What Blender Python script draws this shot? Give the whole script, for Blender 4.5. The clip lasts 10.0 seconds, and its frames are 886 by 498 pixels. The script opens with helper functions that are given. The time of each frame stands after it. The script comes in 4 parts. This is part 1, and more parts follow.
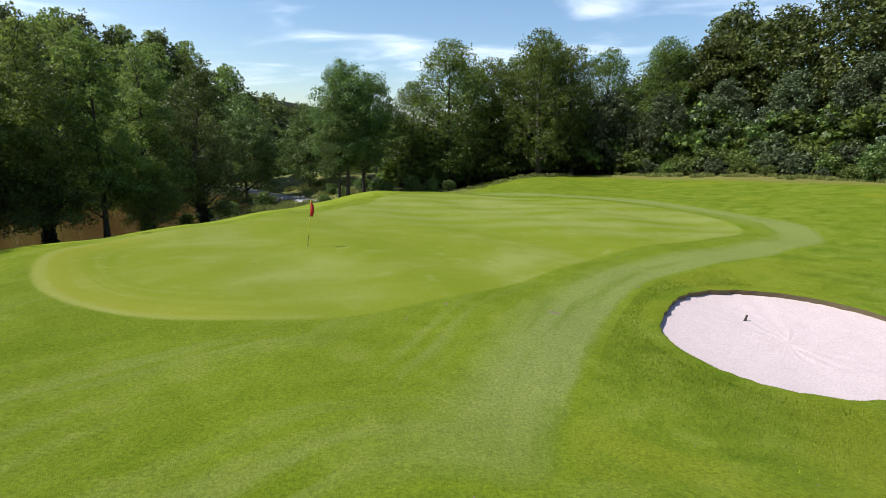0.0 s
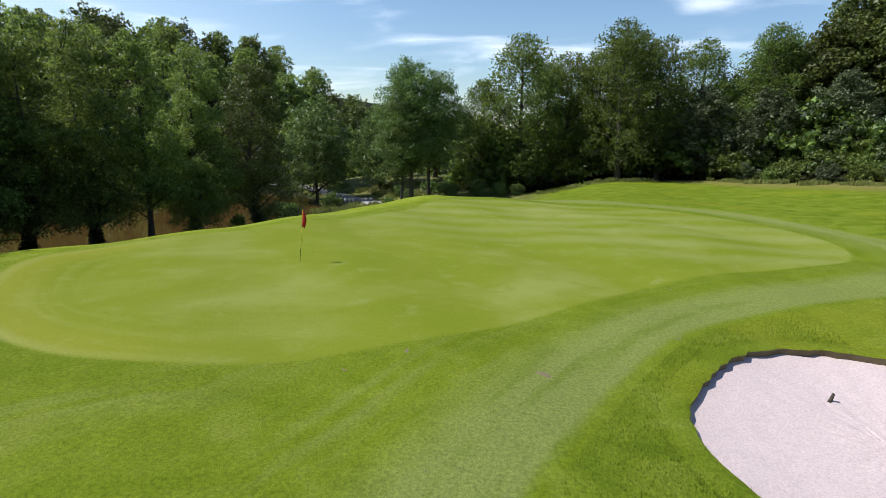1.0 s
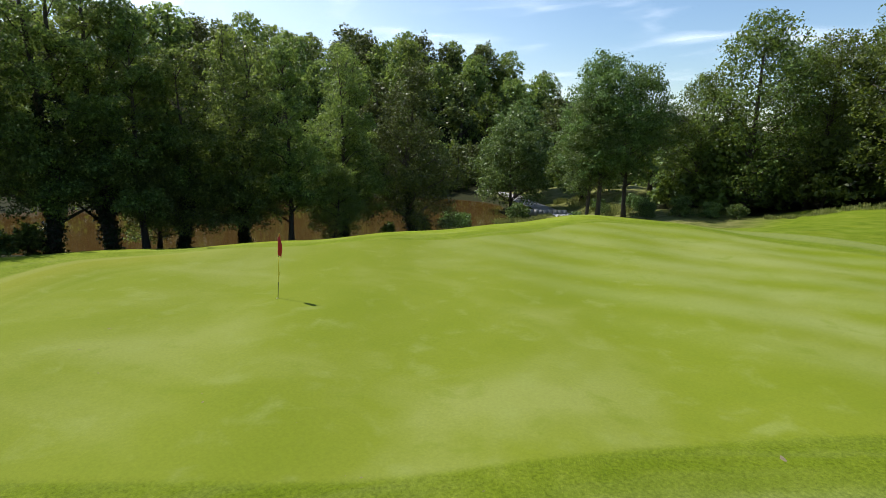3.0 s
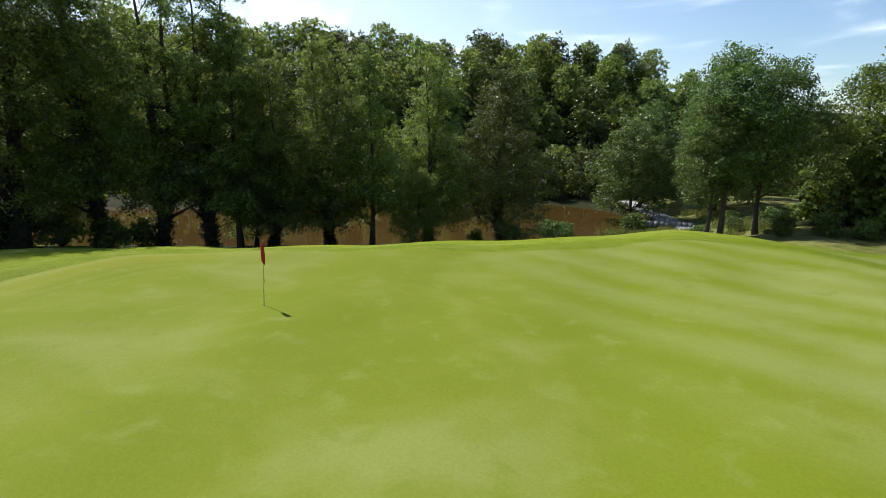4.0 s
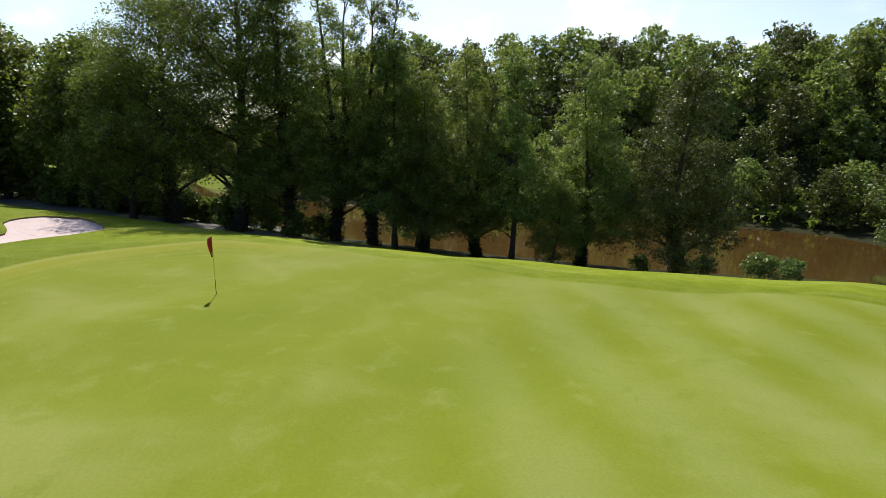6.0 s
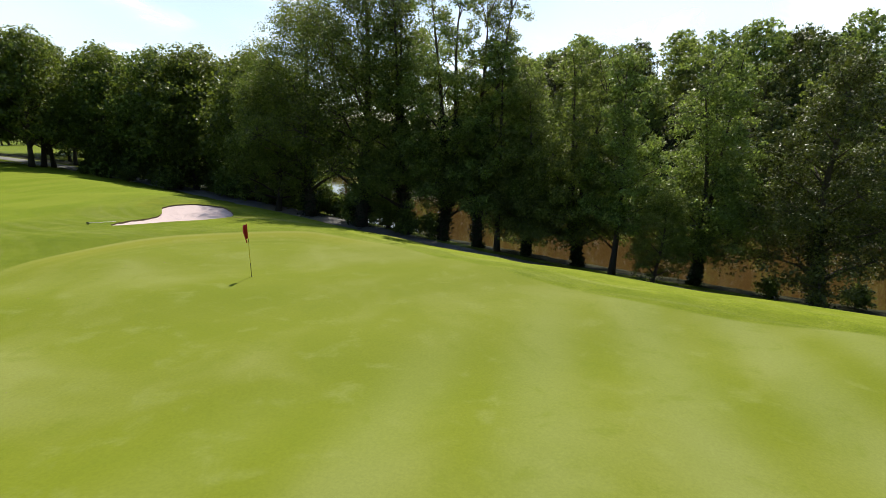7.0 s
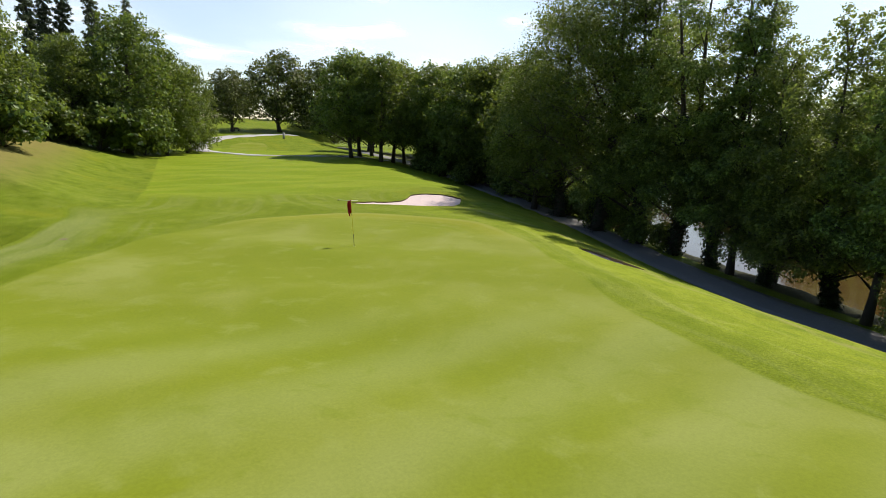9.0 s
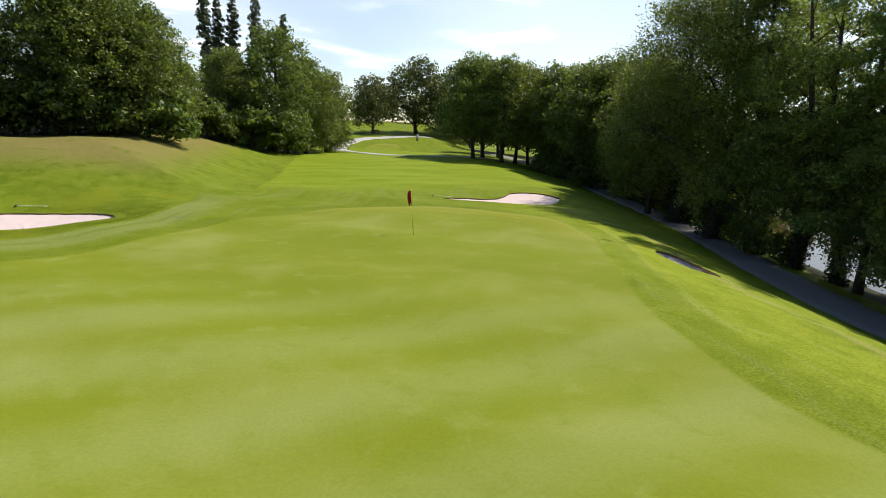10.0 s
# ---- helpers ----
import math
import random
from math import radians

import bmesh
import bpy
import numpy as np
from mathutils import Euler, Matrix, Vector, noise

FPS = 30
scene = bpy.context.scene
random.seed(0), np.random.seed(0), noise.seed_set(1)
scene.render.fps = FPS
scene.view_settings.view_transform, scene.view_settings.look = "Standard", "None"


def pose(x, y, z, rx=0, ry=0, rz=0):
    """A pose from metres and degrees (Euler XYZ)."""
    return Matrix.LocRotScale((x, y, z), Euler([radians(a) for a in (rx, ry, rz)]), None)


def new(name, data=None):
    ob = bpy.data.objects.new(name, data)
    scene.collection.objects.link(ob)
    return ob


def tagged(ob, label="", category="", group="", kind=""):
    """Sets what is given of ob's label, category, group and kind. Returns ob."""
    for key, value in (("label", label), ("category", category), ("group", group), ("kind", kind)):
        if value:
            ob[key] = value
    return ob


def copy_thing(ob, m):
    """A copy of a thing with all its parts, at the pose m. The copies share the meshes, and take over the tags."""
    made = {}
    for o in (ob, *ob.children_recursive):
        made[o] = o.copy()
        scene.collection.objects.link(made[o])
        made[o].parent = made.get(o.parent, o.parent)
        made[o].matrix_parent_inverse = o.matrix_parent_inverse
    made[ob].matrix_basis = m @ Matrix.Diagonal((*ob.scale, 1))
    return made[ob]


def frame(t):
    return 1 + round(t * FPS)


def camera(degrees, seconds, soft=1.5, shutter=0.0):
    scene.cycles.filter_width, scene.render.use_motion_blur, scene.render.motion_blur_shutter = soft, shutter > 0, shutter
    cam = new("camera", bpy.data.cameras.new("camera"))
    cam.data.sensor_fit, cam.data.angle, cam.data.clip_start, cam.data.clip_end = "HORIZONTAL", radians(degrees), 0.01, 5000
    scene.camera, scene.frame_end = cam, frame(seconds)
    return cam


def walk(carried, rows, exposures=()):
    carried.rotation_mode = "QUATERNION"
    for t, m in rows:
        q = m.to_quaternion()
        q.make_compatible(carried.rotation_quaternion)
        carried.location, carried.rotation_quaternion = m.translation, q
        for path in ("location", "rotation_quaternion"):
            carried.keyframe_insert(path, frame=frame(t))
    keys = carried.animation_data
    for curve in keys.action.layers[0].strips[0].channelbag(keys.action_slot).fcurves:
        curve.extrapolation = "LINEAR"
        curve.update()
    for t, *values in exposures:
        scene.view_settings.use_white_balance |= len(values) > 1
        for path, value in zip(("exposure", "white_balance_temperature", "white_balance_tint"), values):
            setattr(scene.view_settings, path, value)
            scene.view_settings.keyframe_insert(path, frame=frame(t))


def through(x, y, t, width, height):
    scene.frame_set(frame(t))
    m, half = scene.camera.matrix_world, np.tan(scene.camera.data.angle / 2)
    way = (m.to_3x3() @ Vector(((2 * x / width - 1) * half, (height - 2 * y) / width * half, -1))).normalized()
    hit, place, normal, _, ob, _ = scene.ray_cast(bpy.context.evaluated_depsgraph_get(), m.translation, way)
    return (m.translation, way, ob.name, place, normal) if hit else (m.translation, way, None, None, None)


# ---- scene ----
cam = camera(77.73, 10.0, soft=0.5)
# seconds, eye x y z (the cup of the green is the origin), pitch, lean, heading
PATH = [
    (0.0, 7.821, -24.452, 5.294, -11.72, -1.85, 4.00),
    (0.5, 9.249, -22.252, 5.295, -11.82, -1.82, 8.62),
    (1.0, 10.670, -19.916, 5.331, -11.89, -1.81, 13.62),
    (1.5, 12.010, -17.442, 5.383, -11.97, -1.76, 18.96),
    (2.0, 13.155, -14.848, 5.349, -12.03, -1.76, 26.04),
    (2.5, 14.082, -12.404, 5.419, -12.09, -1.78, 33.01),
    (2.7, 14.446, -11.437, 5.466, -12.10, -1.77, 35.45),
    (3.8, 16.734, -6.351, 5.632, -12.07, -1.52, 51.25),
    (4.0, 17.132, -5.328, 5.667, -12.09, -1.49, 54.37),
    (4.5, 18.105, -2.676, 5.751, -12.13, -1.45, 62.67),
    (5.0, 18.748, 0.156, 5.781, -12.09, -1.37, 70.24),
    (5.2, 18.970, 1.332, 5.790, -12.07, -1.36, 73.03),
    (6.3, 19.378, 8.075, 5.814, -11.82, -1.71, 90.46),
    (6.5, 19.217, 9.203, 5.790, -11.82, -1.71, 94.18),
    (7.0, 18.603, 12.033, 5.716, -11.82, -1.78, 103.55),
    (7.5, 17.633, 14.650, 5.636, -11.87, -1.87, 112.99),
    (8.0, 16.308, 17.101, 5.568, -11.92, -1.93, 122.91),
    (8.5, 14.588, 19.456, 5.407, -12.02, -1.89, 131.60),
    (9.0, 12.649, 21.574, 5.289, -12.10, -1.84, 140.63),
    (9.5, 10.775, 23.175, 5.173, -12.17, -1.93, 149.44),
    (10.0, 9.586, 24.044, 4.922, -12.16, -1.88, 155.48),
]
EXPOSURES = [(0.0, 0.49, 6200, 10), (0.6, 0.42, 6200, 10), (1.4, 0.41, 6200, 10), (2.0, 0.51, 6200, 10), (2.5, 0.52, 6250, 10), (4.5, 0.49, 6450, 10), (6.5, 0.49, 6850, 11), (10.0, 0.51, 6950, 11)]
walk(cam, [(t, pose(x, y, z, 90 + pitch, lean, turn)) for t, x, y, z, pitch, lean, turn in PATH], EXPOSURES)

# ---- light: clear summer sky, one sun ----
SUN_TO = Vector((-0.59, -0.105, 0.80)).normalized()
world = bpy.data.worlds.new("sky")
scene.world = world
world.use_nodes = True
wn = world.node_tree.nodes
sky = wn.new("ShaderNodeTexSky")
sky.sky_type = "NISHITA"
sky.sun_disc = False
sky.sun_elevation = math.asin(SUN_TO.z)
sky.sun_rotation = math.atan2(SUN_TO.x, SUN_TO.y)
sky.air_density, sky.dust_density, sky.ozone_density = 1.15, 0.25, 4.0
wn["Background"].inputs[1].default_value = 0.10
world.node_tree.links.new(sky.outputs[0], wn["Background"].inputs[0])
sun = new("sun", bpy.data.lights.new("sun", "SUN"))
sun.data.energy, sun.data.angle, sun.data.color = 4.9, radians(0.53), (1.0, 0.955, 0.88)
sun.matrix_world = SUN_TO.to_track_quat("Z", "Y").to_matrix().to_4x4()
sun.location = (-60, -10, 80)


# ---- materials ----
def material(name):
    m = bpy.data.materials.new(name)
    m.use_nodes = True
    return m, m.node_tree.nodes, m.node_tree.links, m.node_tree.nodes["Principled BSDF"]


def noise_node(nodes, links, scale, detail=4.0, rough=0.55, coord="Object", dist=0.0, stretch=None):
    tc = nodes.new("ShaderNodeTexCoord")
    n = nodes.new("ShaderNodeTexNoise")
    n.inputs["Scale"].default_value, n.inputs["Detail"].default_value = scale, detail
    n.inputs["Roughness"].default_value, n.inputs["Distortion"].default_value = rough, dist
    src = tc.outputs[coord]
    if stretch:
        mp = nodes.new("ShaderNodeMapping")
        mp.inputs["Scale"].default_value = stretch[:3]
        mp.inputs["Rotation"].default_value = (0, 0, radians(stretch[3]) if len(stretch) > 3 else 0)
        links.new(src, mp.inputs["Vector"])
        src = mp.outputs[0]
    links.new(src, n.inputs["Vector"])
    return n.outputs["Fac"]


def ramp(nodes, links, fac, stops):
    r = nodes.new("ShaderNodeValToRGB")
    while len(r.color_ramp.elements) < len(stops):
        r.color_ramp.elements.new(0.5)
    for e, (p, c) in zip(r.color_ramp.elements, stops):
        e.position, e.color = p, (*c, 1) if len(c) == 3 else c
    links.new(fac, r.inputs[0])
    return r.outputs[0]


def mix(nodes, links, fac, a, b, mode="MIX"):
    m = nodes.new("ShaderNodeMix")
    m.data_type, m.blend_type = "RGBA", mode
    for socket, v in ((m.inputs[0], fac), (m.inputs[6], a), (m.inputs[7], b)):
        if isinstance(v, (int, float)):
            socket.default_value = v
        elif isinstance(v, tuple):
            socket.default_value = (*v, 1)
        else:
            links.new(v, socket)
    return m.outputs[2]


def ranged(nodes, links, v, a, b, c=0.0, d=1.0):
    n = nodes.new("ShaderNodeMapRange")
    n.interpolation_type = "SMOOTHSTEP"
    for k, x in zip((1, 2, 3, 4), (a, b, c, d)):
        n.inputs[k].default_value = x
    links.new(v, n.inputs[0])
    return n.outputs[0]


def calc(nodes, links, op, a, b=0.0):
    n = nodes.new("ShaderNodeMath")
    n.operation = op
    for socket, v in zip(n.inputs, (a, b)):
        if isinstance(v, (int, float)):
            socket.default_value = v
        else:
            links.new(v, socket)
    return n.outputs[0]


def attr(nodes, name):
    a = nodes.new("ShaderNodeAttribute")
    a.attribute_name = name
    return a.outputs["Fac"]


def bump(nodes, links, bsdf, height, strength, distance):
    b = nodes.new("ShaderNodeBump")
    b.inputs["Strength"].default_value, b.inputs["Distance"].default_value = strength, distance
    links.new(height, b.inputs["Height"])
    links.new(b.outputs[0], bsdf.inputs["Normal"])


def simple(name, colour, other, scale, rough=0.7, metal=0.0, bumpy=0.3, bump_d=0.01, detail=5.0, stretch=None):
    m, n, l, p = material(name)
    f = noise_node(n, l, scale, detail, 0.6, stretch=stretch)
    g = noise_node(n, l, scale * 9, 3.0, 0.6, stretch=stretch)
    c = mix(n, l, f, colour, other)
    c = mix(n, l, 0.35, c, ramp(n, l, g, [(0.3, tuple(v * 0.6 for v in colour)), (0.7, tuple(min(1, v * 1.25) for v in other))]))
    l.new(c, p.inputs["Base Color"])
    p.inputs["Roughness"].default_value, p.inputs["Metallic"].default_value = rough, metal
    bump(n, l, p, g, bumpy, bump_d)
    return m


def grass_material():
    m, n, l, p = material("mown_turf")
    big = noise_node(n, l, 0.16, 3.0, 0.55, dist=0.6)
    mid = noise_node(n, l, 0.9, 5.0, 0.6, dist=0.4)
    fine = noise_node(n, l, 14.0, 4.0, 0.7)
    blade = noise_node(n, l, 70.0, 3.0, 0.7)
    # mowing passes on the green
    tc = n.new("ShaderNodeTexCoord")
    mp = n.new("ShaderNodeMapping")
    mp.inputs["Rotation"].default_value = (0, 0, radians(-4))
    l.new(tc.outputs["Object"], mp.inputs["Vector"])
    wv = n.new("ShaderNodeTexWave")
    wv.bands_direction, wv.wave_profile = "Y", "SIN"
    wv.inputs["Scale"].default_value, wv.inputs["Distortion"].default_value = 0.098, 1.6
    wv.inputs["Detail"].default_value, wv.inputs["Detail Scale"].default_value = 2.0, 0.5
    l.new(mp.outputs[0], wv.inputs["Vector"])
    stripe = calc(n, l, "MULTIPLY", wv.outputs["Fac"], ranged(n, l, attr(n, "stripes"), 0.0, 1.0))
    green_a = ramp(n, l, big, [(0.30, (0.126, 0.160, 0.009)), (0.48, (0.141, 0.171, 0.014)), (0.70, (0.182, 0.206, 0.044))])
    green_a = mix(n, l, calc(n, l, "MULTIPLY", stripe, 0.34), green_a, (0.208, 0.24, 0.084))
    green_a = mix(n, l, ranged(n, l, mid, 0.52, 0.75, 0, 0.55), green_a, (0.186, 0.217, 0.052))
    green_a = mix(n, l, ranged(n, l, mid, 0.46, 0.3, 0, 0.45), green_a, (0.124, 0.160, 0.012))
    apron = ramp(n, l, mid, [(0.3, (0.108, 0.150, 0.006)), (0.55, (0.138, 0.180, 0.011)), (0.75, (0.170, 0.205, 0.028))])
    rough = ramp(n, l, mid, [(0.28, (0.080, 0.122, 0.006)), (0.5, (0.124, 0.168, 0.011)), (0.72, (0.166, 0.204, 0.026))])
    rough = mix(n, l, ranged(n, l, big, 0.52, 0.7, 0, 0.7), rough, (0.172, 0.195, 0.013))
    dry = mix(n, l, mid, (0.22, 0.165, 0.075), (0.145, 0.15, 0.03))
    rough = mix(n, l, calc(n, l, "MULTIPLY", attr(n, "dry"), ranged(n, l, mid, 0.24, 0.50)), rough, dry)
    hay = ramp(n, l, mid, [(0.3, (0.06, 0.078, 0.014)), (0.55, (0.13, 0.135, 0.04)), (0.75, (0.20, 0.185, 0.08))])
    rough = mix(n, l, attr(n, "meadow"), rough, hay)
    # leaf litter of the woods, with the shade under the trees painted in
    shaded_litter = ramp(n, l, fine, [(0.3, (0.016, 0.018, 0.008)), (0.6, (0.032, 0.034, 0.014)), (0.8, (0.04, 0.06, 0.016))])
    edge = calc(n, l, "MULTIPLY", calc(n, l, "SUBTRACT", mid, 0.5), 0.5)
    sdg = calc(n, l, "ADD", attr(n, "sd_green"), calc(n, l, "MULTIPLY", edge, 0.5))
    sdf = calc(n, l, "ADD", attr(n, "sd_fairway"), edge)
    collar = ramp(n, l, mid, [(0.3, (0.100, 0.142, 0.005)), (0.7, (0.135, 0.172, 0.011))])
    # worn pale mower turn along the fairway's edge, with streaks along it
    along_edge = n.new("ShaderNodeCombineXYZ")
    geo = n.new("ShaderNodeNewGeometry")
    sep = n.new("ShaderNodeSeparateXYZ")
    l.new(geo.outputs["Position"], sep.inputs[0])
    l.new(calc(n, l, "MULTIPLY", sdf, 1.5), along_edge.inputs[0])
    l.new(calc(n, l, "MULTIPLY", sep.outputs[1], 0.16), along_edge.inputs[1])
    sn = n.new("ShaderNodeTexNoise")
    sn.inputs["Scale"].default_value, sn.inputs["Detail"].default_value, sn.inputs["Distortion"].default_value = 0.8, 5.0, 0.6
    l.new(along_edge.outputs[0], sn.inputs["Vector"])
    south = ranged(n, l, sep.outputs[1], -17.0, -25.0)
    streak = calc(n, l, "ADD", calc(n, l, "MULTIPLY", calc(n, l, "SUBTRACT", sn.outputs["Fac"], 0.475), calc(n, l, "SUBTRACT", 1.0, south)), 0.475)
    # the southern fairway is lusher, mown in broad faint passes
    passes = noise_node(n, l, 0.3, 2.0, 0.5, stretch=(0.25, 1.4, 1, 20))
    lime = mix(n, l, ranged(n, l, passes, 0.4, 0.6), (0.150, 0.212, 0.010), (0.190, 0.240, 0.020))
    apron = mix(n, l, calc(n, l, "MULTIPLY", south, 0.85), apron, lime)
    c = mix(n, l, ranged(n, l, sdf, 0.12, -0.12), rough, apron)
    ring = calc(n, l, "MULTIPLY", attr(n, "sd_green"), 1.6)
    rn = n.new("ShaderNodeTexNoise")
    rn.inputs["Scale"].default_value, rn.inputs["Detail"].default_value = 1.0, 3.0
    ring_v = n.new("ShaderNodeCombineXYZ")
    l.new(ring, ring_v.inputs[0])
    l.new(calc(n, l, "MULTIPLY", sep.outputs[0], 0.12), ring_v.inputs[1])
    l.new(ring_v.outputs[0], rn.inputs["Vector"])
    rings = calc(n, l, "MULTIPLY", ranged(n, l, attr(n, "sd_green"), -4.5, -1.0), ranged(n, l, rn.outputs["Fac"], 0.45, 0.62))
    band = calc(n, l, "MULTIPLY", ranged(n, l, sdf, -0.1, -0.5), ranged(n, l, sdf, -3.4, -1.6))
    band = calc(n, l, "MULTIPLY", band, attr(n, "band"))
    c = mix(n, l, calc(n, l, "MULTIPLY", band, 0.75), c, (0.185, 0.215, 0.066))
    c = mix(n, l, calc(n, l, "MULTIPLY", ranged(n, l, streak, 0.48, 0.70, 0, 0.55), ranged(n, l, sdf, 0.1, -0.3)), c, (0.180, 0.208, 0.048))
    c = mix(n, l, calc(n, l, "MULTIPLY", ranged(n, l, streak, 0.47, 0.30, 0, 0.5), ranged(n, l, sdf, 0.1, -0.3)), c, (0.092, 0.138, 0.004))
    # sun on the slope down to the river path, painted as brighter grass
    sun_slope = attr(n, "sun_slope")
    c = mix(n, l, sun_slope, c, mix(n, l, 1.0, c, (1.38, 1.32, 1.5), "MULTIPLY"))
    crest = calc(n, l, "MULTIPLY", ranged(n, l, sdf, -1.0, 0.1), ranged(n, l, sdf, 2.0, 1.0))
    c = mix(n, l, calc(n, l, "MULTIPLY", calc(n, l, "MULTIPLY", crest, sun_slope), ranged(n, l, mid, 0.3, 0.6, 0.1, 0.6)), c, (0.205, 0.25, 0.014))
    worn = calc(n, l, "MULTIPLY", ranged(n, l, sdf, 1.6, 2.1), ranged(n, l, sdf, 3.0, 2.5))
    c = mix(n, l, calc(n, l, "MULTIPLY", calc(n, l, "MULTIPLY", worn, sun_slope), ranged(n, l, mid, 0.35, 0.6, 0.1, 0.7)), c, (0.235, 0.235, 0.075))
    c = mix(n, l, ranged(n, l, sdg, 1.7, 1.3, 0, 0.45), c, collar)
    yellow = mix(n, l, ranged(n, l, attr(n, "sd_green"), -2.6, -0.3, 0.0, 0.55), green_a, (0.205, 0.205, 0.022))
    green_b = mix(n, l, ranged(n, l, attr(n, "yellow"), 0.0, 1.0), green_a, yellow)
    green_b = mix(n, l, calc(n, l, "MULTIPLY", calc(n, l, "MULTIPLY", rings, attr(n, "yellow")), 0.28), green_b, (0.215, 0.232, 0.055))
    # pale mown rim just inside the edge of the green
    rim = calc(n, l, "MULTIPLY", calc(n, l, "MULTIPLY", ranged(n, l, sdg, -0.55, -0.2), attr(n, "yellow")), 0.3)
    green_b = mix(n, l, rim, green_b, (0.225, 0.245, 0.08))
    c = mix(n, l, ranged(n, l, sdg, 0.13, -0.13), c, green_b)
    c = mix(n, l, ranged(n, l, calc(n, l, "ADD", attr(n, "wood"), calc(n, l, "MULTIPLY", edge, 1.2)), 0.35, 0.65), c, shaded_litter)
    # blades: finer and calmer on the green
    short = ranged(n, l, attr(n, "sd_green"), 0.2, -0.2)
    grain = mix(n, l, short, ramp(n, l, fine, [(0.32, (0.64, 0.66, 0.6)), (0.7, (1.22, 1.21, 1.17))]), ramp(n, l, fine, [(0.3, (0.9, 0.9, 0.88)), (0.7, (1.07, 1.07, 1.07))]))
    c = mix(n, l, 1.0, c, grain, "MULTIPLY")
    grain2 = ramp(n, l, blade, [(0.3, (0.8, 0.8, 0.8)), (0.7, (1.16, 1.16, 1.16))])
    c = mix(n, l, ranged(n, l, short, 0, 1, 0.9, 0.4), c, mix(n, l, 1.0, c, grain2, "MULTIPLY"))
    l.new(c, p.inputs["Base Color"])
    p.inputs["Roughness"].default_value = 0.75
    p.inputs["Specular IOR Level"].default_value = 0.05
    hgt = calc(n, l, "ADD", calc(n, l, "MULTIPLY", fine, 0.6), calc(n, l, "MULTIPLY", blade, 0.4))
    b = n.new("ShaderNodeBump")
    b.inputs["Distance"].default_value = 0.05
    l.new(ranged(n, l, short, 0, 1, 0.8, 0.12), b.inputs["Strength"])
    l.new(hgt, b.inputs["Height"])
    l.new(b.outputs[0], p.inputs["Normal"])
    return m


def leaf_material(name, dark, light, through, translucent=0.3, gloss=0.45):
    m, n, l, p = material(name)
    geo = n.new("ShaderNodeNewGeometry")
    info = n.new("ShaderNodeObjectInfo")
    c = ramp(n, l, geo.outputs["Random Per Island"], [(0.0, tuple(v * 0.45 for v in dark)), (0.4, dark), (0.8, light), (1.0, tuple(min(1, v * 1.6) for v in light))])
    patch = noise_node(n, l, 0.35, 2.0, 0.5)
    c = mix(n, l, ranged(n, l, patch, 0.35, 0.7, 0.0, 0.4), c, tuple(v * 1.25 + 0.004 for v in light))
    hsv = n.new("ShaderNodeHueSaturation")
    l.new(ranged(n, l, info.outputs["Random"], 0, 1, 0.485, 0.512), hsv.inputs["Hue"])
    l.new(ranged(n, l, info.outputs["Random"], 0, 1, 0.8, 1.2), hsv.inputs["Value"])
    l.new(c, hsv.inputs["Color"])
    l.new(hsv.outputs[0], p.inputs["Base Color"])
    p.inputs["Roughness"].default_value = gloss
    p.inputs["Specular IOR Level"].default_value = 0.24
    tr = n.new("ShaderNodeBsdfTranslucent")
    l.new(mix(n, l, 0.5, hsv.outputs[0], through), tr.inputs["Color"])
    ms = n.new("ShaderNodeMixShader")
    ms.inputs[0].default_value = translucent
    l.new(p.outputs[0], ms.inputs[1])
    l.new(tr.outputs[0], ms.inputs[2])
    l.new(ms.outputs[0], n["Material Output"].inputs["Surface"])
    return m


TURF = grass_material()
SAND = simple("bunker_sand", (0.42, 0.335, 0.325), (0.525, 0.43, 0.42), 2.2, 0.9, bumpy=0.5, bump_d=0.03)
SOIL = simple("bunker_face_soil", (0.09, 0.072, 0.035), (0.19, 0.155, 0.08), 4.0, 0.95, bumpy=0.6, bump_d=0.04)
ASPHALT = simple("asphalt", (0.10, 0.098, 0.098), (0.16, 0.157, 0.155), 1.5, 0.85, bumpy=0.3)
GRAVEL = simple("pale_gravel", (0.27, 0.26, 0.26), (0.36, 0.35, 0.35), 2.0, 0.9, bumpy=0.4)
BARK = simple("bark", (0.035, 0.028, 0.02), (0.085, 0.07, 0.05), 1.2, 0.95, bumpy=0.9, bump_d=0.05, stretch=(6, 6, 1))
BARK_GREY = simple("grey_bark", (0.12, 0.115, 0.10), (0.20, 0.19, 0.165), 1.2, 0.95, bumpy=0.9, bump_d=0.05, stretch=(6, 6, 1))
STONE = simple("weathered_stone", (0.20, 0.19, 0.18), (0.34, 0.33, 0.31), 1.6, 0.9, bumpy=0.5)
WOODPALE = simple("pale_ash_wood", (0.42, 0.33, 0.2), (0.55, 0.45, 0.3), 6, 0.6)
BLACKPLASTIC = simple("black_plastic", (0.012, 0.012, 0.013), (0.02, 0.02, 0.02), 8, 0.45)
WHITEPAINT = simple("white_paint", (0.72, 0.72, 0.7), (0.8, 0.8, 0.78), 5, 0.5)
YELLOWPAINT = simple("yellow_fibreglass", (0.62, 0.50, 0.02), (0.7, 0.58, 0.04), 5, 0.4)
REDCLOTH = simple("red_nylon", (0.36, 0.006, 0.016), (0.46, 0.010, 0.022), 9, 0.6, bumpy=0.15)
LEAF_OAK = leaf_material("oak_leaves", (0.018, 0.038, 0.007), (0.105, 0.148, 0.031), (0.36, 0.47, 0.05), 0.34, 0.46)
